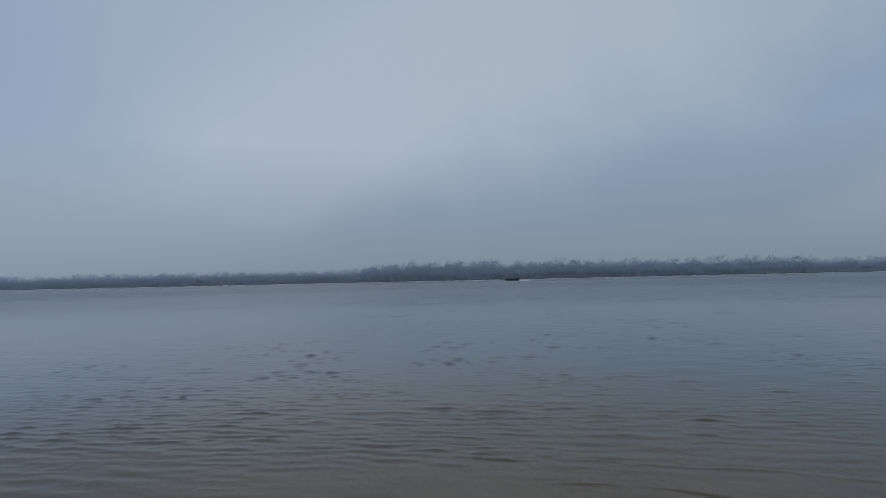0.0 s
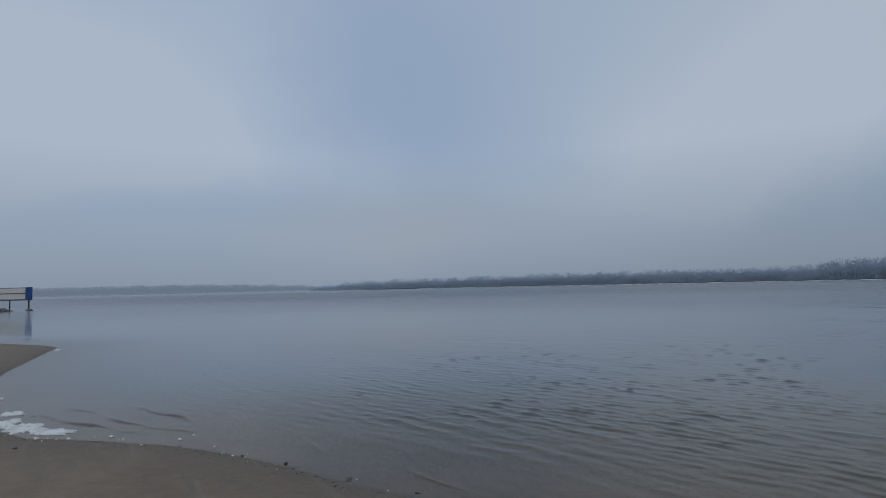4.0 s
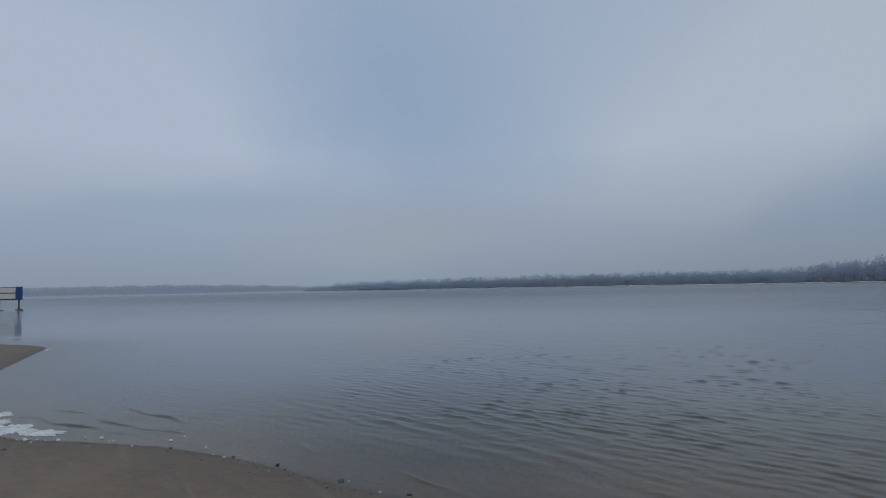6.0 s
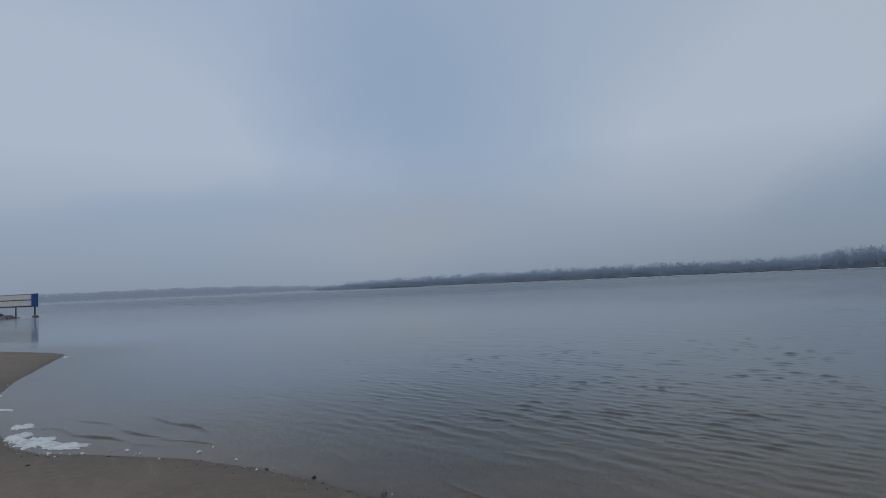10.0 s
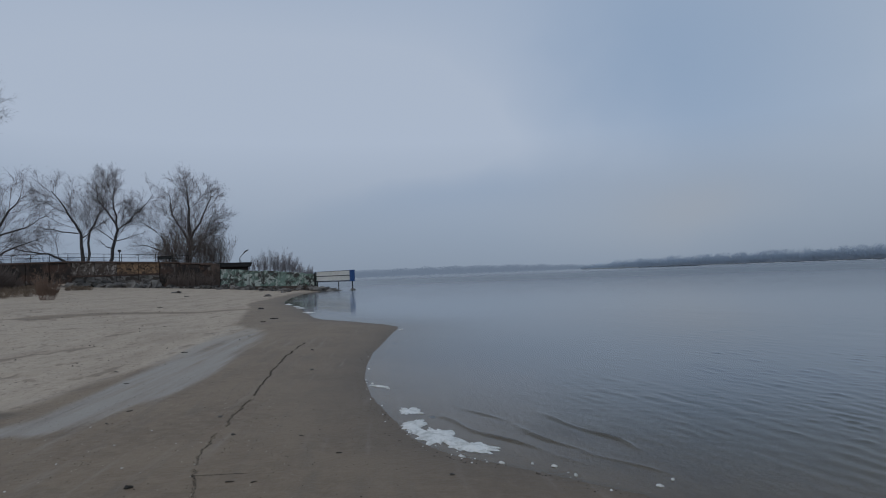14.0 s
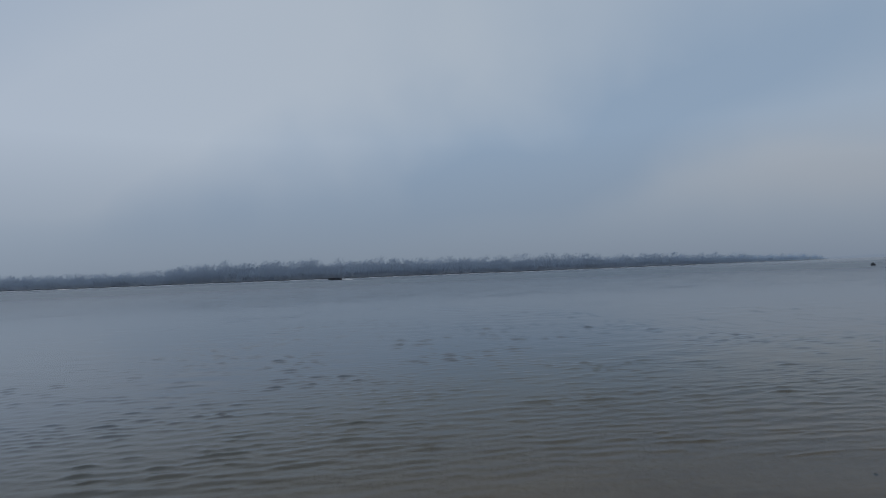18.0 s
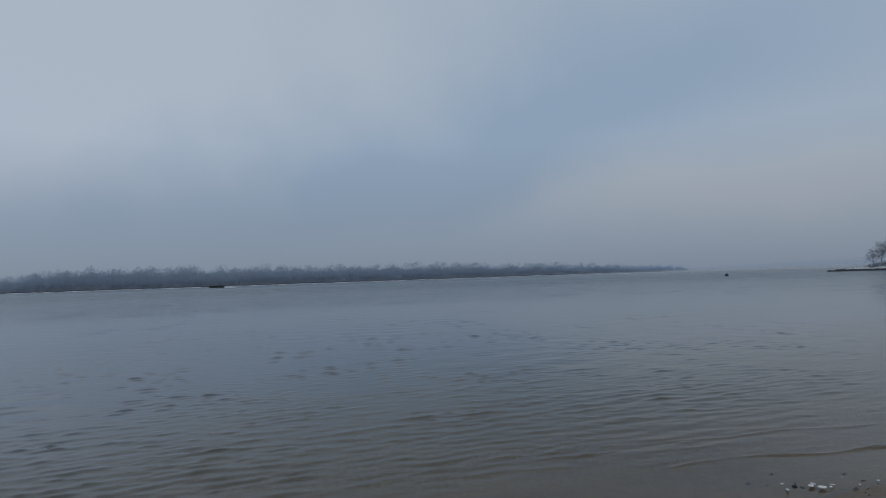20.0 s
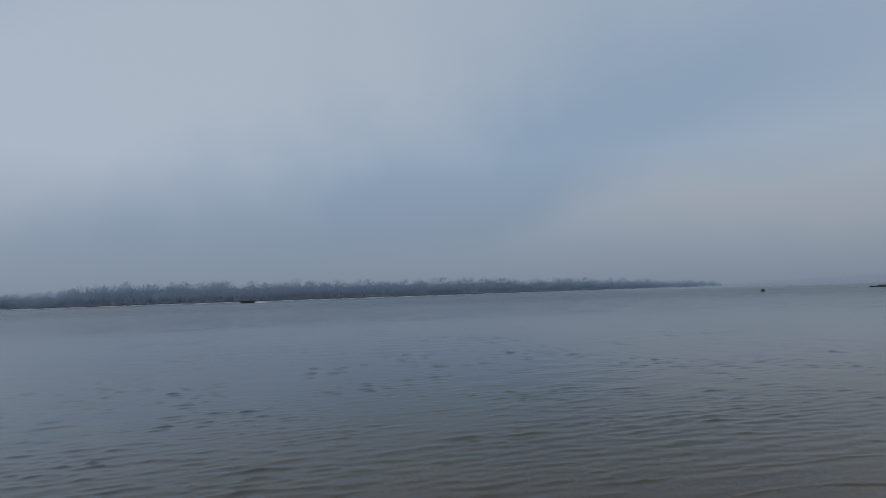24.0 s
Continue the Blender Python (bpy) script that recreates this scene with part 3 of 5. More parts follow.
for i, line in enumerate(FRONTS):
    ends = np.array(line)
    wav = near_line(wx + 0.05 * np.sin(wy * 5 + i), wy + 0.04 * np.sin(wx * 4.2 + i), line, 0.026)
    wav = wav * smooth(wx, ends[0, 0], ends[0, 0] + 0.7) * smooth(-wx, -ends[-1, 0], -ends[-1, 0] + 0.7)
    wz = wz + (0.013 if i == 1 else 0.028) * wav * np.clip(0.62 + 0.6 * np.sin(wx * 1.7 + i) * np.sin(wx * 4.1 + 2 * i), 0.1, 1)
water = sheet("water", wx, wy, wz, wq, WATER, {"depth": depth, "close": smooth(-rr, -11, -6), "bay_sheen": 0.85 * smooth(-wx, 5, 13) * smooth(-wd, -40, -8), "open": smooth(rr, 34, 60) * smooth(-rr, -260, -120), "chop": 0.25 + 0.75 * chop, "fetch": np.interp(rr, [8, 50, 110, 240, 400, 900, 2000], [0.0, 0.36, 0.9, 0.9, 0.5, 0.24, 0.14])}, "calm grey river water with small ripples", "river")
water.visible_shadow = False


def surface(x, y):
    return float(height(np.array([float(x)]), np.array([float(y)]))[0])


# ---- far woods ----


def slivers(rng, trees, per, broad=1.0):
    """Bare trees from afar: rounded lobes of fine outward twigs over upright stems. trees: x, y, z, height, width."""
    t = np.array(trees)
    lobes = 5
    mid = np.stack([rng.normal(0, 0.26, (len(t), lobes)), rng.normal(0, 0.26, (len(t), lobes)), rng.uniform(0.45, 0.88, (len(t), lobes))], 2)
    mid = mid * np.stack([t[:, 4], t[:, 4], t[:, 3]], 1)[:, None, :]
    pick = np.repeat(np.arange(len(t)), per)
    m = len(pick)
    own, tall, wide = mid[pick, rng.integers(0, lobes, m)], t[pick, 3], t[pick, 4]
    way = rng.normal(0, 1, (m, 3))
    way[:, 2] = np.abs(way[:, 2]) * 1.1 - 0.25
    way /= np.linalg.norm(way, axis=1)[:, None]
    reach = wide * 0.41 * rng.random(m) ** 0.45
    base = own + way * np.stack([reach, reach, np.minimum(reach, tall * 0.22)], 1)
    grow = way * 0.55 + np.array([0, 0, 0.6])
    size = tall * (0.03 + 0.055 * rng.random(m))
    girth = tall * 0.0145 * broad * (0.5 + rng.random(m))
    stem = rng.random(m) < 0.36
    low = np.stack([rng.normal(0, 0.2, m) * wide, rng.normal(0, 0.2, m) * wide, rng.random(m) * 0.5 * tall], 1)
    base = np.where(stem[:, None], low, base)
    grow = np.where(stem[:, None], np.stack([rng.normal(0, 0.2, m), rng.normal(0, 0.2, m), np.ones(m)], 1), grow)
    size, girth = np.where(stem, tall * 0.26, size), np.where(stem, tall * 0.034 * broad, girth)
    turn = rng.random(m) * 2 * np.pi
    side = np.stack([np.cos(turn), np.sin(turn), 0.3 * rng.standard_normal(m)], 1) * girth[:, None]
    base = base + t[pick, :3]
    verts = np.concatenate([base - side, base + side, base + grow * size[:, None]], 0)
    return verts, np.stack([np.arange(m), np.arange(m) + m, np.arange(m) + 2 * m], 1)


def woods(name, rng, trees, per, material, label, broad=1.0):
    v, f = slivers(rng, trees, per, broad)
    me = bpy.data.meshes.new(name)
    me.from_pydata(v.tolist(), [], f.tolist())
    me.materials.append(material)
    return tagged(new(name, me), label, "woods", "", "stuff")


def polar(az, d):
    return HUB[0] - d * math.sin(radians(az)), HUB[1] + d * math.cos(radians(az))


rng = np.random.default_rng(4)
stand = []
for az in np.arange(-45.5, 57.3, 0.24):
    d0 = np.interp(az, ISLE_AZ, ISLE_D)
    tall = np.interp(az, [-45.6, -44.5, -40, -25, -15, -8, 5, 11.3, 12.3, 20, 30, 40, 50, 54, 57], [2.5, 7.0, 8.5, 10.5, 10.8, 11.5, 12.5, 12.8, 9.3, 9.0, 9.8, 10.0, 9.2, 7.5, 3.5])
    for row in range(4):
        d = d0 + 8 + row * 9 + rng.uniform(-4, 4)
        x, y = polar(az + rng.uniform(-0.14, 0.14), d)
        h = tall * (0.66 + 0.1 * row) * rng.uniform(0.8, 1.08)
        if row > 1 and rng.random() < 0.26:
            h = tall * (rng.uniform(1.0, 1.18) if az < 12 else rng.uniform(0.97, 1.05))
        stand.append((x, y, 0.6, h, h * rng.uniform(0.5, 0.85)))
woods("island_woods", rng, stand, 270, HAZED_WOODS, "leafless grey riverside woods on a low island")
brush = []
for az in np.arange(-45, 57.0, 0.035):
    d0 = np.interp(az, ISLE_AZ, ISLE_D)
    x, y = polar(az, d0 + rng.uniform(0.5, 12))
    brush.append((x, y, 0.3, rng.uniform(1.6, 4.2), rng.uniform(3, 6)))
woods("island_scrub", rng, brush, 16, make_hazed_woods("hazed_scrub", (0.42, 0.46, 0.52), (0.5, 0.53, 0.58), (0.6, 0.67, 0.75)), "low bare scrub along the island's bank", 2.0)


def rim(name, azs, inset, low, high, deep, material, label, category, seed):
    """A low uneven strip along the island's edge, higher at its back."""
    r = np.random.default_rng(seed)
    d0 = np.interp(azs, ISLE_AZ, ISLE_D) - inset
    h = low + (high - low) * (0.5 + 0.5 * np.sin(azs * 5.1 + 2 * np.sin(azs * 1.7))) * r.uniform(0.5, 1.0, len(azs))
    v = []
    for d, z in ((d0, -0.1 * np.ones(len(azs))), (d0 + 0.3, h), (d0 + deep, h), (d0 + deep + 0.5, -0.1 * np.ones(len(azs)))):
        v += [(HUB[0] - q * math.sin(radians(a)), HUB[1] + q * math.cos(radians(a)), k) for a, q, k in zip(azs, d, z)]
    n = len(azs)
    f = [(j * n + i, j * n + i + 1, (j + 1) * n + i + 1, (j + 1) * n + i) for j in range(3) for i in range(n - 1)]
    me = mesh_of(name, v, f)
    me.materials.append(material)
    return tagged(new(name, me), label, category, "", "stuff")


rim("island_bank", np.arange(-43, 52, 0.05), 1.0, 0.5, 1.0, 3.0, make_hazed_woods("hazed_wet_bank", (0.085, 0.102, 0.13), (0.12, 0.14, 0.172), (0.42, 0.49, 0.57)), "dark wet earth bank at the island's edge", "bank", 5)
rim("island_ice", np.arange(-42, 47, 0.05), 5.0, 0.12, 0.42, 2.5, plain("river_ice", (0.55, 0.59, 0.64), (0.72, 0.75, 0.79), 0.3, 0.6, 0, 0.02, 2), "pale rim of thin ice along the island", "ice", 6)


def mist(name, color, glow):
    """Mist over distance put in as emission: a soft even glow over dull growth."""
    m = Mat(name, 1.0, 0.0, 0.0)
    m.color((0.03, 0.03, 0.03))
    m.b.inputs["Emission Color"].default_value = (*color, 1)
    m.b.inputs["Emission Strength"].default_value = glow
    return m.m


MIST_GLOW = mist("misty_bank_glow", (0.142, 0.186, 0.256), 0.9)
far_rows = []
for az in np.arange(55.5, 92, 0.035):
    d = 1230 + rng.uniform(-15, 15)
    x, y = polar(az, d)
    h = np.interp(az, [55, 58, 62, 66, 72, 78, 92], [7, 10, 13, 15, 15.5, 14, 15]) * (0.95 + 0.05 * math.sin(az * 2.3) + 0.03 * math.sin(az * 7.1)) * rng.uniform(0.9, 1.0)
    far_rows.append((x, y, 0.2, h, h * 1.3))
bank_far = woods("backdrop_far_bank", rng, far_rows, 60, MIST_GLOW, "distant wooded river bank with mist painted on as glow", 3.0)
tagged(bank_far, kind="structure", category="backdrop")
faint_rows = []
for az in np.arange(-62, -45.2, 0.06):
    h = np.interp(az, [-62, -54, -50, -45], [13, 10.5, 6.5, 4]) * rng.uniform(0.75, 1.05)
    faint_rows.append((*polar(az, 1240 + rng.uniform(-15, 15)), 0.2, h, h * 1.2))
bank_faint = woods("backdrop_faint_bank", rng, faint_rows, 50, mist("faint_bank_glow", (0.178, 0.224, 0.297), 0.98), "far river bank, its mist painted on as faint glow", 3.0)
tagged(bank_faint, kind="structure", category="backdrop")

# ---- embankment wall ----
WX = -92.0
wall = thing("embankment_wall", WX, -20, 0, 0, "long stained concrete embankment wall with sprayed paint", "wall", "", "structure")
wr = random.Random(11)


def flank(name, y0, y1, z0, z1a, z1b, x0, thick, material, parent, label="", bevel=0.03):
    """A slab along the wall between y0 and y1, its top running from z1a to z1b."""
    bm = box(thick, 1, 1, 0, 0, 0)
    for v in bm.verts:
        hi, end = v.co.z > 0.5, v.co.y > 0
        v.co.y = (y1 if end else y0) + 20
        v.co.z = (z1b if end else z1a) if hi else z0
        v.co.x += x0 - thick / 2
    bmesh.ops.bevel(bm, geom=bm.edges[:], offset=bevel, segments=1, affect="EDGES")
    return part(name, bm, material, parent, label)


def wall_top(y):
    return float(np.interp(y, [-75, -26, -19, -8, -2.4], [5.0, 5.05, 5.1, 4.7, 4.3]))


for y0, y1 in ((-75, -26), (-26, -19), (-19, -8), (-8, -1.4)):
    flank("core", y0, y1, -0.5, wall_top(y0) - 0.06, wall_top(y1) - 0.06, -0.14, 0.6, WEATHERED, wall)
flank("core", -1.4, 12.4, -0.8, 3.45, 2.3, -0.14, 0.6, CONCRETE, wall)
y = -75.0
while y < -1.6:
    w = min(2.55, -1.5 - y)
    mid = y + w / 2
    top = wall_top(mid)
    if -19.6 < mid < -8:
        split_z = 3.15
        mat = TAGGED_OCHRE if mid > -14.2 else TAGGED_GREY
        flank("panel", y + 0.03, y + w - 0.03, split_z + 0.1, top - 0.14, top - 0.14, 0.05 + wr.uniform(-0.02, 0.02), 0.2, mat, wall)
        flank("panel", y + 0.03, y + w - 0.03, -0.4, split_z - 0.12, split_z - 0.12, 0.16 + wr.uniform(-0.03, 0.03), 0.32, TAGGED_LOW, wall)
        flank("ledge", y, y + w, split_z - 0.1, split_z + 0.08, split_z + 0.08, 0.22, 0.4, COPING, wall)
    else:
        flank("panel", y + 0.03, y + w - 0.03, -0.4, top - 0.14 - wr.uniform(0, 0.1), wall_top(y + w) - 0.14 - wr.uniform(0, 0.1), 0.04 + wr.uniform(-0.03, 0.03), 0.22, WEATHERED, wall)
    flank("coping", y + 0.01, y + w - 0.01, top - 0.14 + wr.uniform(-0.03, 0), wall_top(y) + 0.06, wall_top(y + w) + 0.06, 0.12 + wr.uniform(-0.03, 0.03), 0.62, COPING, wall)
    y += w
flank("pier", -2.2, -1.1, -0.5, 4.35, 4.3, 0.2, 0.5, CONCRETE, wall)
y = -1.05
while y < 12.2:
    w = min(1.9, 12.3 - y)
    t0, t1 = np.interp([y, y + w], [-1, 12], [3.62, 2.45]) + wr.uniform(-0.08, 0.08)
    flank("painted_panel", y + 0.02, y + w - 0.02, -0.5, t0, t1, 0.06 + wr.uniform(-0.03, 0.03), 0.24, MURAL, wall, "sprayed pale green paint")
    flank("footing", y, y + w, -0.5, 1.05 - 0.03 * y, 1.0 - 0.03 * y, 0.35, 0.5, CONCRETE, wall)
    y += w


# railing on the wall
rail = thing("railing", WX - 0.15, -20, 5.05, 0, "thin grey steel railing along the wall top", "railing")
for i in range(20):
    yy = -44 + i * 2.05
    base = wall_top(yy) - 5.0
    rod("post", (0, yy + 20, base), (0, yy + 20, base + 1.02), 0.035, STEEL, rail, 6)
for dz in (0.98, 0.52):
    for y0, y1 in ((-46, -26), (-26, -19), (-19, -8), (-8, -4.6)):
        rod("rail", (0, y0 + 20, wall_top(y0) - 5.0 + dz), (0, y1 + 20, wall_top(y1) - 5.0 + dz), 0.028, STEEL, rail, 6)

# kiosk with a dark flat roof behind the wall
kiosk = thing("kiosk", -96.6, 0.3, 2.6, 0, "low kiosk with a dark overhanging flat roof behind the wall", "kiosk")
part("body", box(3.0, 5.0, 1.3, 0, 0, 0, 0.03), CONCRETE, kiosk)
bm = box(4.2, 6.1, 0.62, 0, 0, 1.25, 0.02)
for v in bm.verts:
    if v.co.z < 1.4:
        v.co.y *= 0.93
part("roof", bm, plain("tar_roof", (0.012, 0.012, 0.013), (0.035, 0.034, 0.034), 1.5, 0.85, 0, 0.004, 30), kiosk)
part("fascia", box(0.03, 6.12, 0.1, 2.11, 0, 1.74), STEEL, kiosk)


def flood_lamp(x, y, z):
    lamp = thing("floodlight", x, y, z, 0, "floodlight on a bent steel pole", "lamp")
    rod("pole", (0, 0, 0), (0, 0, 2.0), 0.06, STEEL, lamp)
    rod("arm", (0, 0, 2.0), (0.1, 0.75, 2.85), 0.05, STEEL, lamp)
    bm = box(0.3, 0.75, 0.16, 0, 0, 0, 0.03)
    bmesh.ops.rotate(bm, verts=bm.verts, cent=(0, 0, 0), matrix=Matrix.Rotation(radians(25), 3, "X"))
    bmesh.ops.translate(bm, verts=bm.verts, vec=(0.1, 0.95, 2.9))
    part("head", bm, STEEL, lamp)


flood_lamp(-97.0, 1.7, 3.25)
lantern = thing("lantern_post", -97.0, -14.2, 4.75, 0, "small lantern post on the terrace", "lamp")
rod("pole", (0, 0, 0), (0, 0, 1.75), 0.05, STEEL, lantern)
part("head", box(0.32, 0.42, 0.3, 0, 0, 1.72, 0.05), STEEL, lantern)
bench = thing("terrace_bench", -93.6, -8.2, 4.6, 0, "dark bench standing behind the wall's edge", "bench")
part("seat", box(0.5, 1.9, 0.12, 0, 0, 0.55, 0.02), STEEL, bench)
part("backrest", box(0.1, 1.8, 0.4, -0.24, 0, 0.62, 0.02), STEEL, bench)
for yy in (-0.7, 0.7):
    part("leg", box(0.4, 0.12, 0.62, 0, yy, -0.05), STEEL, bench)

# ---- board screen on the landing ----
screen = thing("board_screen", -91.5, 11.9, 0, math.degrees(math.atan2(3.6, 10.7)), "white board screen with a blue end panel over the water", "screen")
LEN = 11.25
rod("post", (0, 0, 0.0), (0, 0, 2.6), 0.16, STEEL, screen, 8)
rod("post", (LEN * 0.62, 0, -0.5), (LEN * 0.62, 0, 1.25), 0.07, STEEL, screen, 8)
rod("post", (LEN - 0.55, 0, -0.6), (LEN - 0.55, 0, 1.3), 0.08, STEEL, screen, 8)
part("foot", lump(wr, 0.35, 0.35, 0.25), STONE, screen).location = (LEN - 0.55, 0, 0.02)
for k in range(2):
    for j in range(2):
        w = (LEN - 1.6) / 2
        part("board", box(w - 0.03, 0.05, 0.58, 0.55 + w * (k + 0.5), 0, 1.36 + j * 0.68, 0.008), BOARD, screen)
for z0, h in ((1.2, 0.13), (1.95, 0.1), (2.62, 0.05)):
    part("rail", box(LEN - 1.1, 0.1, h, 0.1 + (LEN - 1.1) / 2, 0.0, z0, 0.01), STEEL, screen)
part("end_panel", box(1.15, 0.14, 1.5, LEN - 0.5, -0.04, 1.2, 0.02), BLUE, screen, "blue painted end panel")

# ---- trees ----


def branch(v, f, rng_, pts, r0, r1, sides):
    n = len(pts)
    tube(v, f, pts, [r0 + (r1 - r0) * i / (n - 1) for i in range(n)], sides, sides > 3)


def along(pts, s):
    k = min(int(s * (len(pts) - 1)), len(pts) - 2)
    u = s * (len(pts) - 1) - k
    return pts[k].lerp(pts[k + 1], u), (pts[k + 1] - pts[k]).normalized()


def sprout(v, f, rng_, pts, length, r0, level, dense, stout=1.0):
    """Side branches of a branch, and theirs, down to the twigs."""
    counts = (1.7, 3.4, 6.4)
    n = max(3, int(length * counts[level] * dense))
    for i in range(n):
        s = 0.22 + 0.78 * (i + rng_.random()) / n
        at, way = along(pts, min(s, 0.99))
        side = way.orthogonal().normalized()
        side.rotate(Matrix.Rotation(rng_.uniform(0, 6.283), 3, way))
        k = rng_.uniform(0.5, 1.0)
        d = (way * (0.95 - 0.3 * k) + side * k + Vector((0, 0, 0.1))).normalized()
        ln = (length * rng_.uniform(0.3, 0.55) * (1.15 - 0.55 * s)) if level < 2 else rng_.uniform(0.4, 1.05)
        ln = min(max(ln, 0.45), 5.2 if level == 0 else 2.8)
        segs = 4 if level == 0 else 3 if level == 1 else 1
        p, q = at.copy(), [at.copy()]
        for _ in range(segs):
            d = (d + Vector((rng_.uniform(-0.18, 0.18), rng_.uniform(-0.18, 0.18), rng_.uniform(-0.06, 0.17)))).normalized()
            p = p + d * (ln / segs)
            q.append(p.copy())
        r = min(r0 * 0.45, 0.005 + 0.0085 * ln) if level < 2 else 0.0075 * stout
        branch(v, f, rng_, q, r, max(r * 0.35, 0.005), 4 if level == 0 else 3)
        if level < 2:
            sprout(v, f, rng_, q, ln, r, level + 1, dense, stout)


def bare_tree(x, y, limbs, seed, label, dense=1.0, group="riverside trees", tall=0.86, stout=1.0, bark=None, twig=None):
    """A leafless tree. limbs: points across, up and towards the beach, with a radius."""
    rng_ = random.Random(seed)
    tree = thing("tree", x, y, surface(x, y) - 0.1, 0, label, "tree", group)
    cv, cf = [], []
    for i, (r0, *raw) in enumerate(limbs):
        pts = []
        for p in raw:
            pts.append(Vector((p[2] if len(p) > 2 else 0.0, p[0], p[1] * tall)))
        fine = []
        for a, b in zip(pts[:-1], pts[1:]):
            for k in range(3):
                w = a.lerp(b, k / 3)
                if k or a is not pts[0]:
                    w += Vector((rng_.uniform(-0.15, 0.15), rng_.uniform(-0.15, 0.15), rng_.uniform(-0.1, 0.1)))
                fine.append(w)
        fine.append(pts[-1])
        v, f = [], []
        branch(v, f, rng_, fine, r0, 0.022, 8 if i == 0 else 6)
        part("trunk" if i == 0 else "limb", mesh_of("limb", v, f, True), bark or BARK, tree)
        ln = sum((b - a).length for a, b in zip(fine[:-1], fine[1:]))
        sprout(cv, cf, rng_, fine, ln, r0, 0, dense, stout)
    part("crown", mesh_of("crown", cv, cf), twig or TWIG, tree, "fine leafless twigs")
    return tree


def seen_from(az, d):
    return -3.35 - d * math.sin(radians(az)), -0.38 + d * math.cos(radians(az))


bare_tree(*seen_from(101.0, 99), [
    (0.27, (0, 0), (-0.4, 6), (-2.3, 10.8, 0.5), (-3.8, 13.6, 0.4)), (0.19, (0.5, 0, 0.3), (0.9, 6.5), (2.4, 10.5, -0.8), (2.2, 13.8, -1)),
    (0.2, (-1.0, 0), (-4, 2.3, 0.6), (-7, 3.0, 0.8), (-10.2, 4.0, 1.5)), (0.1, (-0.3, 5), (2.2, 7.3, 1.2), (3.6, 8.6, 1.6)),
    (0.1, (-0.6, 6), (-3.8, 6.7, -0.6), (-6.3, 7.4, -1))], 3, "leafless tree with a low sweeping limb on the terrace", 0.95, tall=0.79)
bare_tree(*seen_from(99.2, 101), [
    (0.27, (0, 0), (1.0, 5), (1.2, 8), (0.7, 12.5, 0.4), (1.1, 16.3, 0.2)), (0.14, (1.2, 7.6), (-1, 12.4, 1), (-1.6, 16, 1.2)),
    (0.15, (1.1, 6.6), (3.5, 9.8, -1), (6, 14.2, -1.5)), (0.08, (0.9, 4.8), (4.6, 6.2, 1)), (0.08, (0.8, 4.8), (-2.2, 8, -1)),
    (0.1, (0.5, 3.2), (-0.6, 4.2, 0.2), (-1.0, 5.2, 0.4))], 8, "slender leafless tree with a forked trunk on the terrace", 0.95, tall=0.78)
bare_tree(*seen_from(93.0, 100), [
    (0.45, (0, 0), (0.3, 6), (0.1, 11.5, 0.3), (0, 16.6, 0.2)), (0.2, (0.2, 5), (2.4, 10.6, 1), (3.5, 15, 1.5)),
    (0.2, (0, 5), (-2.2, 10.6, -1), (-2.8, 15, -1.2)), (0.2, (-1.8, 0.5), (-3.6, 5.8, 0.7), (-6.8, 9.3, 1)),
    (0.12, (-2.2, 2.2), (-5, 4, -0.5), (-7.8, 4.5, -1)), (0.15, (0.4, 3), (3.5, 7, -1), (5, 9.8, -1.4)), (0.12, (0.3, 2), (3.3, 4.4, 0.8), (5.3, 6.8, 1.2)),
    (0.12, (0.2, 1), (1.8, 5, -0.8), (3.0, 8.5, -1)), (0.1, (-0.2, 1), (-1.2, 5, 1), (-1.6, 8.5, 1.5))], 15, "broad leafless tree with dense lower growth on the terrace", 1.05, tall=0.76)
bare_tree(*seen_from(112.6, 76), [
    (0.3, (0, 0), (2.4, 7), (3.9, 11.5), (4.9, 18), (5.4, 23.5)), (0.16, (4.2, 12.5), (5.8, 16.5, 0.5), (7.0, 20.0, 1)), (0.25, (0.6, 3), (0, 10), (-1.5, 19)),
    (0.13, (3.2, 9.5), (3.2, 15, -1), (3.6, 20.5, -1.5)), (0.12, (1.6, 5), (4.2, 9.0, 1), (6.2, 12, 1.4))], 21, "tall leafless tree leaning over the beach bank", 0.8, tall=0.74)
bare_tree(*seen_from(109.0, 84), [
    (0.32, (0, 0), (2.2, 5), (4.0, 9), (5.8, 12.2)), (0.2, (1.2, 2.5), (4.6, 4.8, 0.8), (8.3, 6.6, 1.2)), (0.18, (0.5, 3), (0.5, 8, -1), (1.8, 13.2, -1)),
    (0.12, (2.8, 6.4), (6, 8.2, -1), (8.0, 9.8, -1.5))], 27, "leafless tree with limbs spreading over the wall", 0.95)


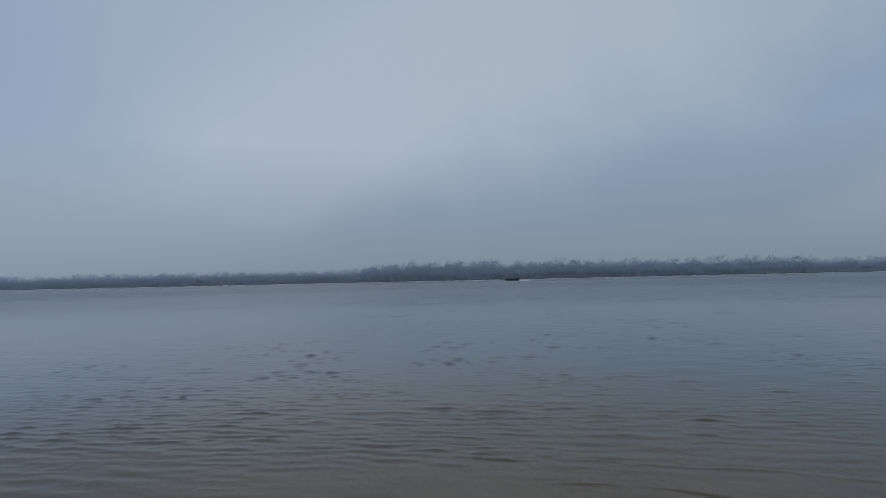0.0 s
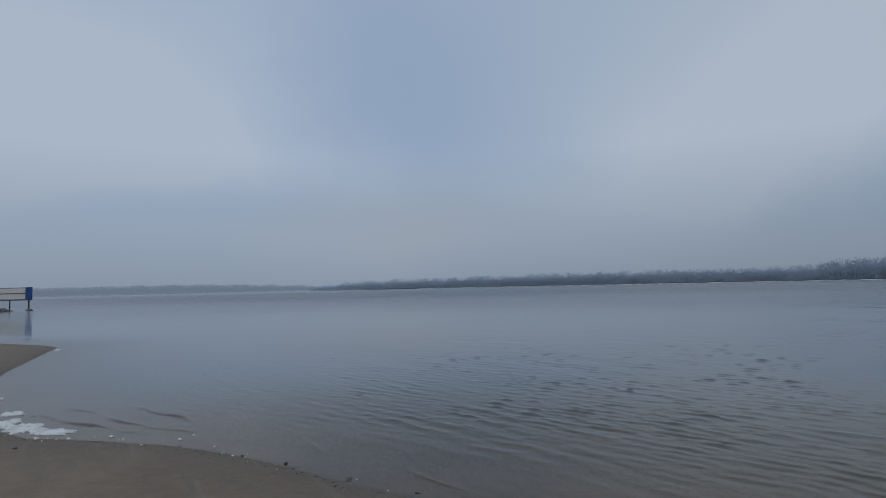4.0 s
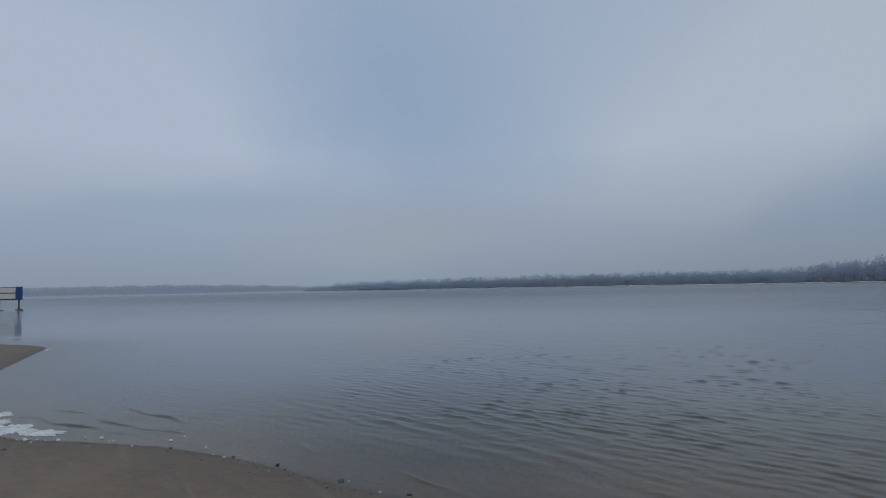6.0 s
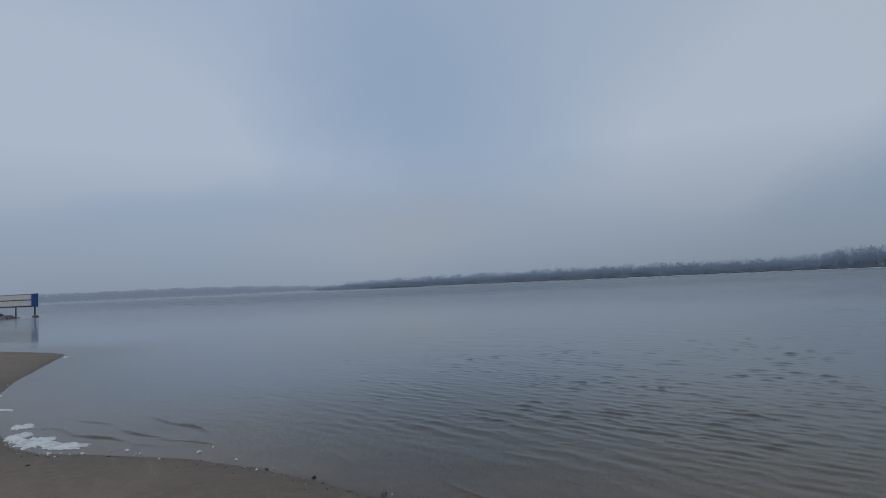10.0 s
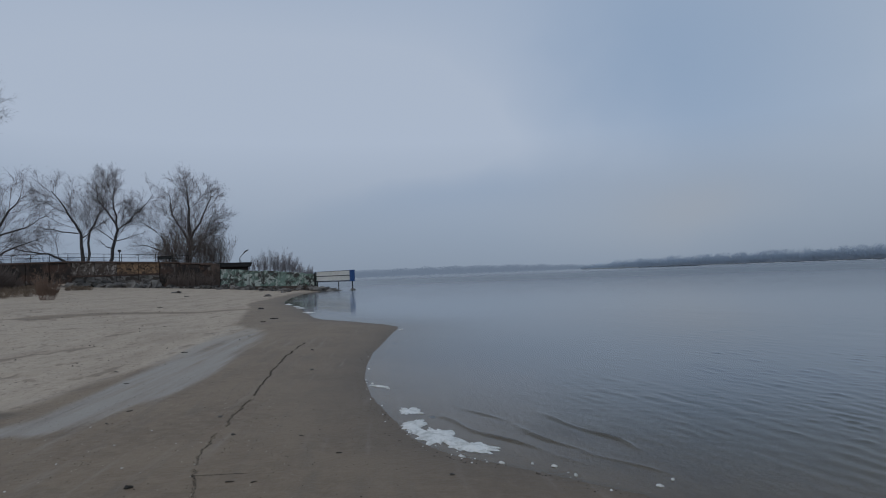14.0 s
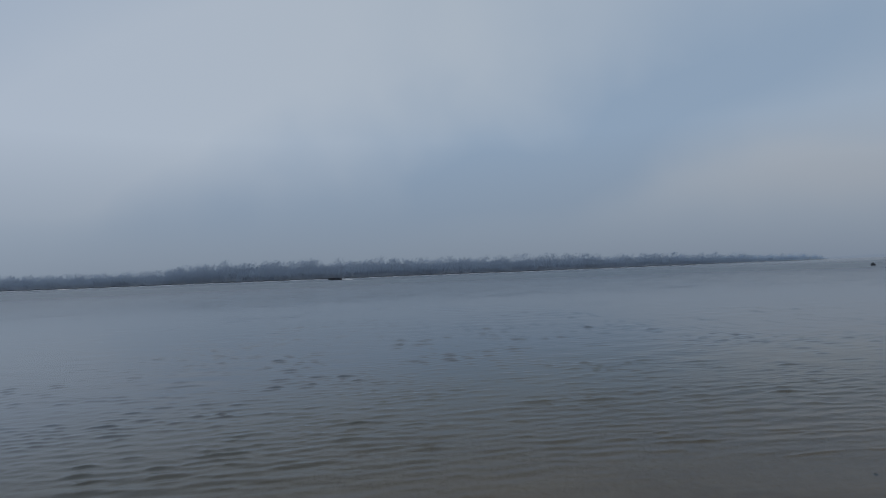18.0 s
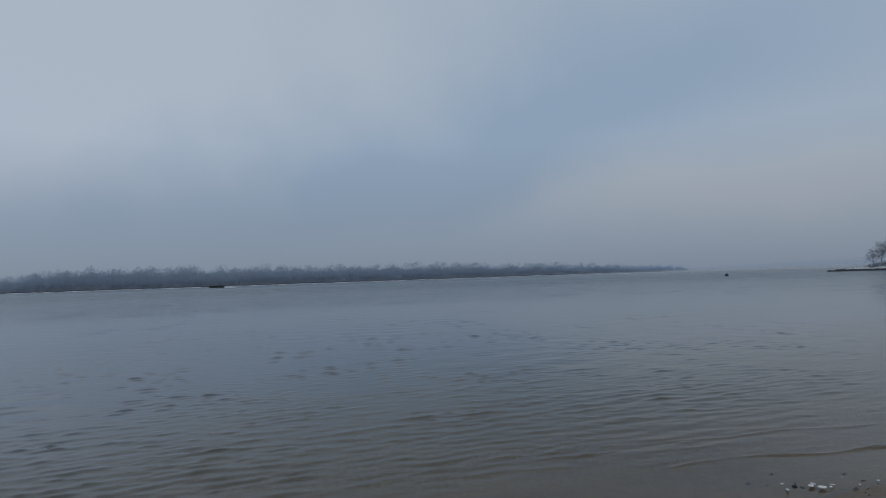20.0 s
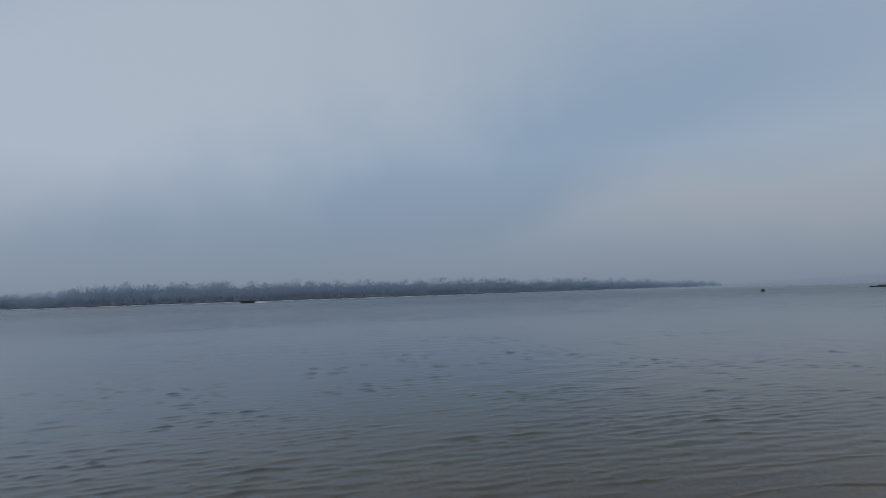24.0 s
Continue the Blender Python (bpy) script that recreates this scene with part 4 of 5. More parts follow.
def shrub(x, y, r, h, n, seed, label, material, lean=0.35, group="", name="shrub", twigs=5, width=0.014):
    """A thicket of thin upright stems with side twigs."""
    rng_ = random.Random(seed)
    bush = thing(name, x, y, surface(x, y) - 0.05, 0, label, "shrub", group)
    v, f = [], []
    seeds = [(rng_.uniform(0, 6.283), math.sqrt(rng_.random())) for _ in range(n)]
    foot = height(x + np.array([math.cos(a) * q * r * 0.6 for a, q in seeds]), y + np.array([math.sin(a) * q * r * 0.6 for a, q in seeds])) - surface(x, y)
    for (a, q), rise in zip(seeds, foot):
        p = Vector((math.cos(a) * q * r * 0.6, math.sin(a) * q * r * 0.6, max(float(rise), -0.6)))
        d = Vector((math.cos(a) * lean * q, math.sin(a) * lean * q, 1)).normalized()
        ln, pts = h * rng_.uniform(0.45, 1.05) * (1.1 - 0.35 * q), [p.copy()]
        for _ in range(4):
            d = (d + Vector((rng_.uniform(-0.14, 0.14), rng_.uniform(-0.14, 0.14), 0.05))).normalized()
            p = p + d * ln / 4
            pts.append(p.copy())
        branch(v, f, rng_, pts, width, 0.006, 3)
        for _ in range(twigs):
            at, way = along(pts, rng_.uniform(0.25, 0.98))
            e = (way + Vector((rng_.uniform(-0.8, 0.8), rng_.uniform(-0.8, 0.8), 0.25))).normalized()
            branch(v, f, rng_, [at, at + e * ln * 0.1, at + (e + Vector((0, 0, 0.25))) * ln * rng_.uniform(0.14, 0.26)], width * 0.6, 0.005, 3)
    part("thicket", mesh_of("thicket", v, f), material, bush)
    return bush


for i, (az, d, r, h) in enumerate(((95.0, 97, 2.0, 4.5), (93.6, 97, 2.2, 7.0), (92.0, 98, 2.4, 8.0), (90.6, 99, 2.0, 6.5), (94.4, 98.5, 2.0, 6.0), (92.6, 102, 2.6, 8.5), (91.2, 101, 2.4, 7.5))):
    shrub(*seen_from(az, d), r, h, 130, 40 + i, "dense brown leafless brush beneath the tree", SCRUB, 0.35, "terrace brush")
for i, (az, h) in enumerate(((87.0, 3.0), (86.2, 3.6), (85.5, 3.2), (85.0, 4.0), (84.4, 3.4), (88.0, 2.2), (83.9, 2.6))):
    shrub(*seen_from(az, 94 + (i % 3)), 1.3, h, 55, 60 + i, "thin leafless saplings behind the painted wall", TWIG, 0.28, "wall saplings", twigs=11, width=0.009)

shrub(*seen_from(83.2, 92), 1.3, 2.6, 90, 77, "dark tangled bush at the wall's end", TWIG, 0.5, twigs=9, width=0.02)
shrub(*seen_from(82.4, 93), 1.2, 2.1, 60, 78, "dark tangled bush at the wall's end", TWIG, 0.6, twigs=9, width=0.02)
for i, (az, d, r, h) in enumerate(((112.5, 60, 2.6, 4.6), (110.6, 64, 2.4, 4.4), (109.2, 70, 2.2, 4.2), (107.9, 76, 1.8, 3.4), (114.5, 56, 2.6, 5))):
    shrub(*seen_from(az, d), r, h, 130, 90 + i, "brown tangled leafless thicket on the beach bank", SCRUB, 0.55, "bank thickets", twigs=8, width=0.018)
shrub(-52, -12.1, 0.8, 2.0, 110, 99, "dry reddish leafless shrub alone on the sand", RUST, 0.34, twigs=13, width=0.006)


def dry_grass(spots, seed):
    """Low tufts of bent dry blades, too many to count. spots: x, y, spread."""
    r = random.Random(seed)
    v, f = [], []
    for x, y, wide in spots:
        for _ in range(90):
            a, q = r.uniform(0, 6.283), wide * math.sqrt(r.random())
            p = Vector((x + q * math.cos(a), y + 0.7 * q * math.sin(a), 0))
            v.append(p)
            lean, h, b = r.uniform(0.1, 0.8), r.uniform(0.12, 0.5), r.uniform(0, 6.283)
            side = Vector((-math.sin(b), math.cos(b), 0)) * 0.012
            n = len(v) - 1
            v.append(p + side)
            v.append(p + Vector((math.cos(b) * lean * h * 0.4, math.sin(b) * lean * h * 0.4, h * 0.7)))
            v.append(p + Vector((math.cos(b) * lean * h, math.sin(b) * lean * h, h)))
            f += [(n, n + 1, n + 2), (n + 1, n + 3, n + 2)]
    base = height(np.array([p.x for p in v[::4]]), np.array([p.y for p in v[::4]]))
    for i, p in enumerate(v):
        p.z += float(base[i // 4]) - 0.02
    me = mesh_of("dry_grass", v, f)
    me.materials.append(REED)
    return tagged(new("dry_grass", me), "sparse dry brown grass on the upper beach", "grass", "", "stuff")


gs = random.Random(31)
dry_grass([(gs.uniform(-88, -40), gs.uniform(-23, -14), gs.uniform(0.3, 1.1)) for _ in range(60)], 32)
hazy = []
for az in np.arange(96.5, 118, 0.12):
    x, y = seen_from(az, 250 + rng.uniform(-12, 12))
    h = np.interp(az, [96, 99, 103, 106, 118], [3, 6.5, 9.5, 8.5, 14]) * rng.uniform(0.75, 1.1)
    hazy.append((x, y, 4.4, h, h * 0.7))
woods("terrace_woods", rng, hazy, 90, HAZED_WOODS, "grey leafless trees far behind the terrace")

# ---- stones by the wall and landing ----
stone_forms = []
for k in range(7):
    me = bpy.data.meshes.new("stone")
    bm = lump(wr, 0.5 * wr.uniform(0.7, 1.3), 0.5 * wr.uniform(0.7, 1.3), 0.32 * wr.uniform(0.8, 1.3), 0.55, 2)
    bm.to_mesh(me)
    bm.free()
    me.materials.append(STONE)
    stone_forms.append(me)


def stone(x, y, size, label, group, name="stone", squash=1.0, z=None):
    ob = new(name, wr.choice(stone_forms))
    ob.matrix_basis = pose(x, y, (surface(x, y) if z is None else z) + 0.06 * size * squash, wr.uniform(-8, 8), wr.uniform(-8, 8), wr.uniform(0, 360)) @ Matrix.Diagonal((size, size, size * squash, 1))
    return tagged(ob, label, "stone", group)


for i in range(140):
    y = -22 + 34.5 * i / 139 + wr.uniform(-0.3, 0.3)
    stone(WX + wr.uniform(0.4, 1.7), y, wr.choice((0.5, 0.7, 0.9, 1.2, 1.5)) * (1.15 if -19 < y < -9 else 0.8), "dark broken concrete lump at the wall foot", "wall rubble")
for i in range(26):
    u = i / 25
    stone(-90.3 + 9.3 * u + wr.uniform(-0.6, 0.6), 11.6 + 1.6 * u + wr.uniform(-0.9, 0.4), wr.uniform(0.7, 1.7), "wet grey boulder under the landing", "landing boulders", "boulder", 0.8)
for x, y, k in ((-66, 3.6, 0.75), (-84, 7.3, 0.8), (-39.6, 1.5, 0.3), (-87, -1.2, 0.9), (-80, 6.3, 0.6), (-72, -5.2, 0.8), (-89, 2.2, 0.8), (-86, 4.0, 0.5)):
    stone(x, y, k, "dark stone lying on the sand", "beach stones", squash=0.7)

# ---- foam and ice ----


def foam_patch(x, y, length, width, turn, seed, label, thick=0.03, category="foam", group="foam patches", name="foam_patch"):
    """A ragged low patch of froth with holes at its rim."""
    rng_ = random.Random(seed)
    rings, n = 7, 60
    off = Vector((rng_.uniform(0, 90), rng_.uniform(0, 90), 0))
    v, f = [Vector((0, 0, thick))], []
    for i in range(1, rings + 1):
        for k in range(n):
            a, q = 2 * math.pi * k / n, i / rings
            u = Vector((math.cos(a), math.sin(a), 0))
            edge = 0.72 + 0.55 * noise.noise(u * 1.5 + off) + 0.5 * noise.noise(u * 4.2 + off) + 0.16 * noise.noise(u * 10 + off)
            p = u * max(edge, 0.15) * q
            z = thick * (1 - q ** 2.5) * (0.7 + 0.5 * noise.noise(Vector((p.x * length, p.y * width, 0)) * 5 + off)) - (0.006 if i == rings else 0)
            v.append(Vector((p.x * length / 2, p.y * width / 2, z)))
    for k in range(n):
        f.append((0, 1 + k, 1 + (k + 1) % n))
    for i in range(rings - 1):
        b = 1 + i * n
        for k in range(n):
            f.append((b + k, b + n + k, b + n + (k + 1) % n, b + (k + 1) % n))
    ob = part(name, mesh_of(name, v, f, True), FOAM)
    ob.matrix_basis = pose(x, y, max(surface(x, y), 0.0) + 0.005, 0, 0, turn)
    return tagged(ob, label, category, group)


WHITE = "white river froth lying at the water's edge"
for i, (x, y, ln, w, turn) in enumerate((
        (-9.55, 1.76, 1.15, 0.42, 12), (-10.15, 1.66, 0.6, 0.36, -20), (-9.05, 1.92, 0.75, 0.34, 25), (-10.9, 1.83, 0.5, 0.3, 10), (-10.7, 1.92, 0.28, 0.14, 30),
        (-12.8, 1.9, 0.5, 0.12, 25), (-13.1, 1.86, 0.35, 0.1, -10), (-12.55, 1.98, 0.3, 0.1, 20), (-14.66, 2.16, 0.25, 0.14, 0), (-8.8, 1.72, 0.3, 0.1, 20),
        (-8.45, 1.98, 0.16, 0.07, 30), (-8.3, 2.22, 0.14, 0.06, 0), (-8.15, 2.36, 0.18, 0.08, 30), (-7.86, 2.4, 0.12, 0.06, 0), (-7.35, 2.86, 0.16, 0.07, 20),
        (-7.42, 3.05, 0.1, 0.06, 0), (-6.7, 2.98, 0.12, 0.05, 10), (-40.4, 3.85, 1.6, 0.7, 5), (-35.0, 3.6, 0.9, 0.5, 30), (-46.5, 3.75, 2.6, 0.5, -3), (-42.6, 3.85, 1.4, 0.4, 0),
        (-22.2, 4.95, 0.5, 0.15, -30))):
    foam_patch(x, y, ln * 0.98 if ln > 0.4 else ln * 0.45, w * 1.05 if ln > 0.4 else w * 0.45, turn, 200 + i, WHITE, 0.035 if ln > 0.5 else 0.018)
for i, (az, d, ln) in enumerate(((27.2, 466, 9), (26.3, 464, 6), (19.8, 447, 8), (24.5, 458, 5), (31, 490, 6))):
    foam_patch(*polar(az, d - 3), ln, 2.5, az, 260 + i, "pale ice shelf on the island's edge", 0.45, "ice", "island ice", "ice_shelf")

# ---- small things on the sand ----
SHELL = plain("shell", (0.5, 0.47, 0.43), (0.72, 0.69, 0.64), 20, 0.5, 0, 0.002, 80, 0.3)
DARKWOOD = plain("wet_driftwood", (0.018, 0.014, 0.011), (0.05, 0.038, 0.03), 8, 0.7, 0, 0.004, 60)
for x, y, k in ((-8.92, -1.17, 0.075), (-11.37, -0.48, 0.06), (-10.39, -0.34, 0.06), (-14.8, 1.1, 0.07), (-18.56, 3.74, 0.1), (-19.06, 4.19, 0.08), (-10.53, 2.02, 0.1), (-8.26, 1.42, 0.05),
                (-4.62, 3.28, 0.075), (-5.5, 3.16, 0.06), (-5.3, 3.12, 0.04), (-7.0, 2.72, 0.04), (-6.1, 3.0, 0.045), (-3.9, 3.45, 0.05), (1.11, 4.66, 0.05), (1.6, 4.37, 0.05), (0.98, 4.36, 0.05),
                (0.75, 4.59, 0.05), (0.85, 4.5, 0.04), (1.33, 4.1, 0.055), (1.02, 4.32, 0.04)):
    stone(x, y, k * 0.75, "small dark pebble on the wet sand", "pebbles", "pebble")


def shell(x, y, size, turn):
    """Half a mussel shell, hollow side up."""
    v, f = [], []
    n, m = 12, 4
    for i in range(m + 1):
        q = i / m
        for k in range(n):
            a = 2 * math.pi * k / n
            v.append(Vector((math.cos(a) * q * (1 + 0.25 * math.cos(a)), math.sin(a) * q * 0.55, 0.35 * q * q)) * size)
    for i in range(m):
        for k in range(n):
            c = (k + 1) % n
            f.append((i * n + k, (i + 1) * n + k, (i + 1) * n + c, i * n + c))
    ob = part("mussel_shell", mesh_of("mussel_shell", v, f, True), SHELL)
    ob.matrix_basis = pose(x, y, max(surface(x, y), 0) + 0.012, 6, 4, turn)
    mod = ob.modifiers.new("thickness", "SOLIDIFY")
    mod.thickness = size * 0.12
    tagged(ob, "white broken mussel shell on the wet sand", "shell", "mussel shells")


for x, y, k, turn in ((1.06, 4.28, 0.07, 20), (1.12, 4.3, 0.06, 70), (1.1, 4.22, 0.08, -10), (1.18, 4.2, 0.04, 30), (1.24, 4.22, 0.04, 120), (0.84, 4.31, 0.05, 50), (0.92, 4.42, 0.035, 0), (1.63, 4.12, 0.035, 10),
                      (1.99, 4.05, 0.04, 200), (2.1, 4.01, 0.03, 80), (1.42, 4.13, 0.03, 40), (1.75, 4.1, 0.025, 0), (2.4, 3.95, 0.03, 60), (2.7, 3.9, 0.03, 10), (-9.9, -1.9, 0.03, 0), (-10.4, -1.5, 0.03, 60),
                      (-9.5, -1.3, 0.03, 90), (-10.9, -1.2, 0.03, 10), (-11.4, -1.9, 0.035, 20), (-9.2, -2.1, 0.03, 50), (-10.2, -0.9, 0.025, 0), (-3.6, 3.4, 0.03, 15), (-4.1, 3.3, 0.025, 0)):
    shell(x, y, k * 0.45, turn)


def stick(x, y, length, turn, seed, r=0.02):
    rng_ = random.Random(seed)
    d = Vector((math.cos(radians(turn)), math.sin(radians(turn)), 0))
    p, pts = Vector((0, 0, 0)), []
    for i in range(6):
        w = p + Vector((0, 0, surface(x + p.x, y + p.y) - surface(x, y) + r * 0.6))
        pts.append(w)
        d = (d + Vector((rng_.uniform(-0.3, 0.3), rng_.uniform(-0.3, 0.3), 0))).normalized()
        p = p + d * length / 5
    v, f = [], []
    tube(v, f, pts, [r * (1 - 0.1 * i) for i in range(6)], 6)
    ob = part("driftwood_stick", mesh_of("driftwood_stick", v, f, True), DARKWOOD)
    ob.matrix_basis = pose(x, y, surface(x, y))
    tagged(ob, "dark wet driftwood stick on the sand", "driftwood", "driftwood")


for i, (x, y, ln, turn, r) in enumerate(((-17.8, 1.5, 0.45, 70, 0.03), (-8.76, -0.42, 0.3, 75, 0.012), (-8.67, -0.22, 0.22, 80, 0.01), (-10.1, 0.34, 0.25, 60, 0.012), (-18.8, -1.4, 0.6, 80, 0.025), (-12.2, -1.63, 0.3, 70, 0.015),
                                        (-11.57, -1.77, 0.25, 60, 0.014), (-42.6, -4.2, 1.4, 75, 0.05), (-30.1, 1.4, 1.6, 80, 0.05), (-28.2, 0.9, 0.8, 95, 0.04), (-24, -3.2, 0.5, 70, 0.025), (-27, -2.5, 0.6, 110, 0.025), (-13.35, 1.8, 0.35, 75, 0.014),
                                        (-14.61, -2.01, 0.35, 70, 0.015), (-9.3, 0.6, 0.25, 20, 0.012), (-64, -4, 2.2, 75, 0.07), (-22, 0.2, 0.4, 80, 0.02), (1.05, 4.4, 0.2, 5, 0.012), (1.55, 4.2, 0.15, 30, 0.01), (-16.2, -2.4, 0.4, 60, 0.02))):
    stick(x, y, ln * 0.24, turn + 40 * (i % 3 - 1), 300 + i, r * 0.55)


def grit(name, spots, material, label, rng_):
    """Countless small bits scattered over the sand. spots: x, y, size."""
    v, f = [], []
    levels = height(np.array([p[0] for p in spots]), np.array([p[1] for p in spots]))
    for (x, y, k), z in zip(spots, levels.tolist()):
        n0 = len(v)
        a = rng_.uniform(0, 6.283)
        for q in range(4):
            b = a + q * 1.571 + rng_.uniform(-0.3, 0.3)
            v.append((x + math.cos(b) * k * rng_.uniform(0.6, 1.2), y + math.sin(b) * k * rng_.uniform(0.6, 1.2), z - 0.1 * k))
        v.append((x, y, z + k * rng_.uniform(0.4, 0.9)))
        f += [(n0 + q, n0 + (q + 1) % 4, n0 + 4) for q in range(4)]
    me = mesh_of(name, v, f)
    me.materials.append(material)
    return tagged(new(name, me), label, "debris", "", "stuff")


GRIT = make_twigs("dark_grit", (0.02, 0.017, 0.014), (0.1, 0.085, 0.07))
PALE = make_twigs("pale_grit", (0.3, 0.27, 0.23), (0.6, 0.56, 0.5))
# dark bits laid along a narrow crack in the sand, in place of its shade
GROOVE = [(-7.4, -0.66), (-7.82, -0.65), (-8.76, -0.65), (-9.06, -0.71), (-9.81, -0.63), (-10.45, -0.53), (-11.39, -0.32), (-12.38, -0.07), (-14.62, 0.33), (-17.1, 0.87), (-19.36, 1.52)]
gr = random.Random(5)
bits = []
for (ax, ay), (bx, by) in zip(GROOVE[:-1], GROOVE[1:]):
    n = int(math.hypot(bx - ax, by - ay) / 0.0045)
    for k in range(n):
        u = k / n
        x = ax + (bx - ax) * u
        w = 0.05 * noise.noise(Vector((x * 1.7, 0, 0))) + 0.03 * noise.noise(Vector((x * 6, 3, 0)))
        if noise.noise(Vector((x * 2.2, 9, 0))) > (-0.36 if x < -9.2 else -0.8):
            bits.append((x, ay + (by - ay) * u + w + gr.gauss(0, 0.011), gr.uniform(0.3, 1.0) * (0.008 + 0.0006 * (-x - 8))))
bits += [(-9.05 + 0.1 * k / 90 + gr.gauss(0, 0.008), -0.7 + 0.45 * k / 90, gr.uniform(0.004, 0.009)) for k in range(90)]
grit("wrack_line", bits, GRIT, "thin dark line of bits in place of a sand crack's shade", gr)
bits = [(gr.uniform(-15, -6.5), gr.uniform(-3.2, 1.2), gr.uniform(0.004, 0.011)) for _ in range(900)]
for (ax, ay), (bx, by) in zip(SHORE[18:44], SHORE[19:45]):
    for k in range(int(math.hypot(bx - ax, by - ay) * 28)):
        u = gr.random()
        bits.append((ax + (bx - ax) * u, ay + (by - ay) * u - abs(gr.gauss(0.02, 0.12)), gr.uniform(0.005, 0.014)))
bits += [(gr.uniform(0.3, 3.5), gr.uniform(3.6, 4.5), gr.uniform(0.004, 0.01)) for _ in range(90)]
bits += [(gr.uniform(-60, -16), gr.uniform(-12, 0), gr.uniform(0.015, 0.04)) for _ in range(420)]
grit("dark_grit", bits, GRIT, "scattered dark bits of wood and grit on the sand", gr)
bits = [(gr.uniform(-13, -7), gr.uniform(-3.2, 0.2), gr.uniform(0.005, 0.011)) for _ in range(260)]
bits += [(gr.uniform(0.4, 3.2), gr.uniform(3.75, 4.4), gr.uniform(0.004, 0.009)) for _ in range(60)]
flecks = []
for (ax, ay), (bx, by) in zip(SHORE[21:34], SHORE[22:35]):
    for k in range(int(math.hypot(bx - ax, by - ay) * (16 if -10.5 < ax < -6 else 7))):
        u = gr.random()
        flecks.append((ax + (bx - ax) * u, ay + (by - ay) * u + gr.gauss(0.03, 0.09), 0.003 + 0.016 * gr.random() ** 3))
grit("froth_flecks", flecks, FOAM, "small white flecks of froth along the water's edge", gr)
grit("shell_grit", bits, PALE, "scattered pale shell fragments on the sand", gr)

for i, (y, h) in enumerate(((-7.3, 1.9), (-6.2, 2.4), (-5.2, 2.2), (-4.3, 2.6), (-3.3, 2.4), (-2.4, 2.0), (-11.5, 1.2), (-22.5, 1.5), (-24.5, 1.3), (0.6, 1.1), (8.4, 0.9))):
    shrub(WX + 0.9, y, 0.75, h, 70, 150 + i, "dead brown brush against the wall foot", SCRUB, 0.25, "wall brush", twigs=6, width=0.014)


# ---- the point across the bay ----
# distance haze across the bay is put into these bark and twig colours
HAZEBARK = make_bark("hazed_bark", (0.17, 0.175, 0.185), (0.26, 0.265, 0.28))
HAZETWIG = make_twigs("hazed_twigs", (0.34, 0.36, 0.4), (0.45, 0.475, 0.52), 0.4)
MOLESTONE = plain("black_stone", (0.014, 0.014, 0.016), (0.045, 0.045, 0.048), 2, 0.8, 0, 0.02, 10, 0.3)
dark_forms = []
for me in stone_forms:
    dark_forms.append(me.copy())
    dark_forms[-1].materials.clear()
    dark_forms[-1].materials.append(MOLESTONE)
MOLE = thing("stone_mole", 133.5, 94.0, 0, math.degrees(math.atan2(-16.0, 9.0)), "low dark stone mole running out into the river", "mole")
bm = bmesh.new()
bmesh.ops.create_grid(bm, x_segments=60, y_segments=6, size=1.0)
for v in bm.verts:
    u, w = (v.co.x + 1) / 2, v.co.y
    k = min(1.0, u * 6 + 0.15)
    v.co = Vector((u * 20.0, w * 1.6 * k, (0.62 * k * (1 - w * w) - 0.15) + 0.18 * noise.noise(Vector((u * 40, w * 3, 1)))))
part("bank", bm, MOLESTONE, MOLE)
for i in range(26):
    u = 0.06 + 0.93 * i / 26
    ob = part("stone", wr.choice(dark_forms), None, MOLE)
    ob.matrix_basis = pose(20.0 * u + wr.uniform(-0.4, 0.4), wr.uniform(-1.5, 0.6), wr.uniform(0.0, 0.25), 0, 0, wr.uniform(0, 360)) @ Matrix.Scale(wr.uniform(0.4, 0.9), 4)
for i in range(5):
    foam_patch(141.5 + i * 2.2, 88.0 - i * 3.4 + 2.2, 7.0, 1.6, -58, 280 + i, "pale ice floe behind the stone mole", 1.0, "ice", "mole ice", "ice_floe")

SIDING = plain("white_siding", (0.7, 0.71, 0.72), (0.82, 0.83, 0.84), 0.8, 0.6, 0, 0.003, 12)
TILE = plain("blue_roof", (0.03, 0.05, 0.1), (0.05, 0.08, 0.15), 1.2, 0.5, 0, 0.01, 14)
HULL = plain("tarred_hull", (0.012, 0.014, 0.018), (0.035, 0.037, 0.042), 0.8, 0.6, 0, 0.006, 20)
PANE = Mat("window_pane", 0.08).color((0.015, 0.018, 0.022)).m
RAILBLUE = plain("blue_rail", (0.018, 0.028, 0.065), (0.03, 0.045, 0.1), 2, 0.5, 0, 0.002, 40)
house = thing("floating_restaurant", 142.3, 78.5, 0, -62.0, "two-storey white floating restaurant with a blue roof", "houseboat")
bm = box(26, 10, 1.35, 12.4, 4.6, -0.35, 0.05)
for v in bm.verts:
    if v.co.z < 0:
        v.co.x = 12.4 + (v.co.x - 12.4) * 0.96
part("hull", bm, HULL, house, "dark tarred pontoon hull")
part("deck", box(26.3, 10.3, 0.12, 12.4, 4.6, 1.0, 0.02), HULL, house)
for i in range(18):
    part("rail_panel", box(1.38, 0.05, 0.62, -0.4 + 1.45 * (i + 0.5), -0.35, 1.14), RAILBLUE, house)
    rod("rail_post", (-0.4 + 1.45 * i, -0.35, 1.1), (-0.4 + 1.45 * i, -0.35, 1.95), 0.04, SIDING, house, 6)
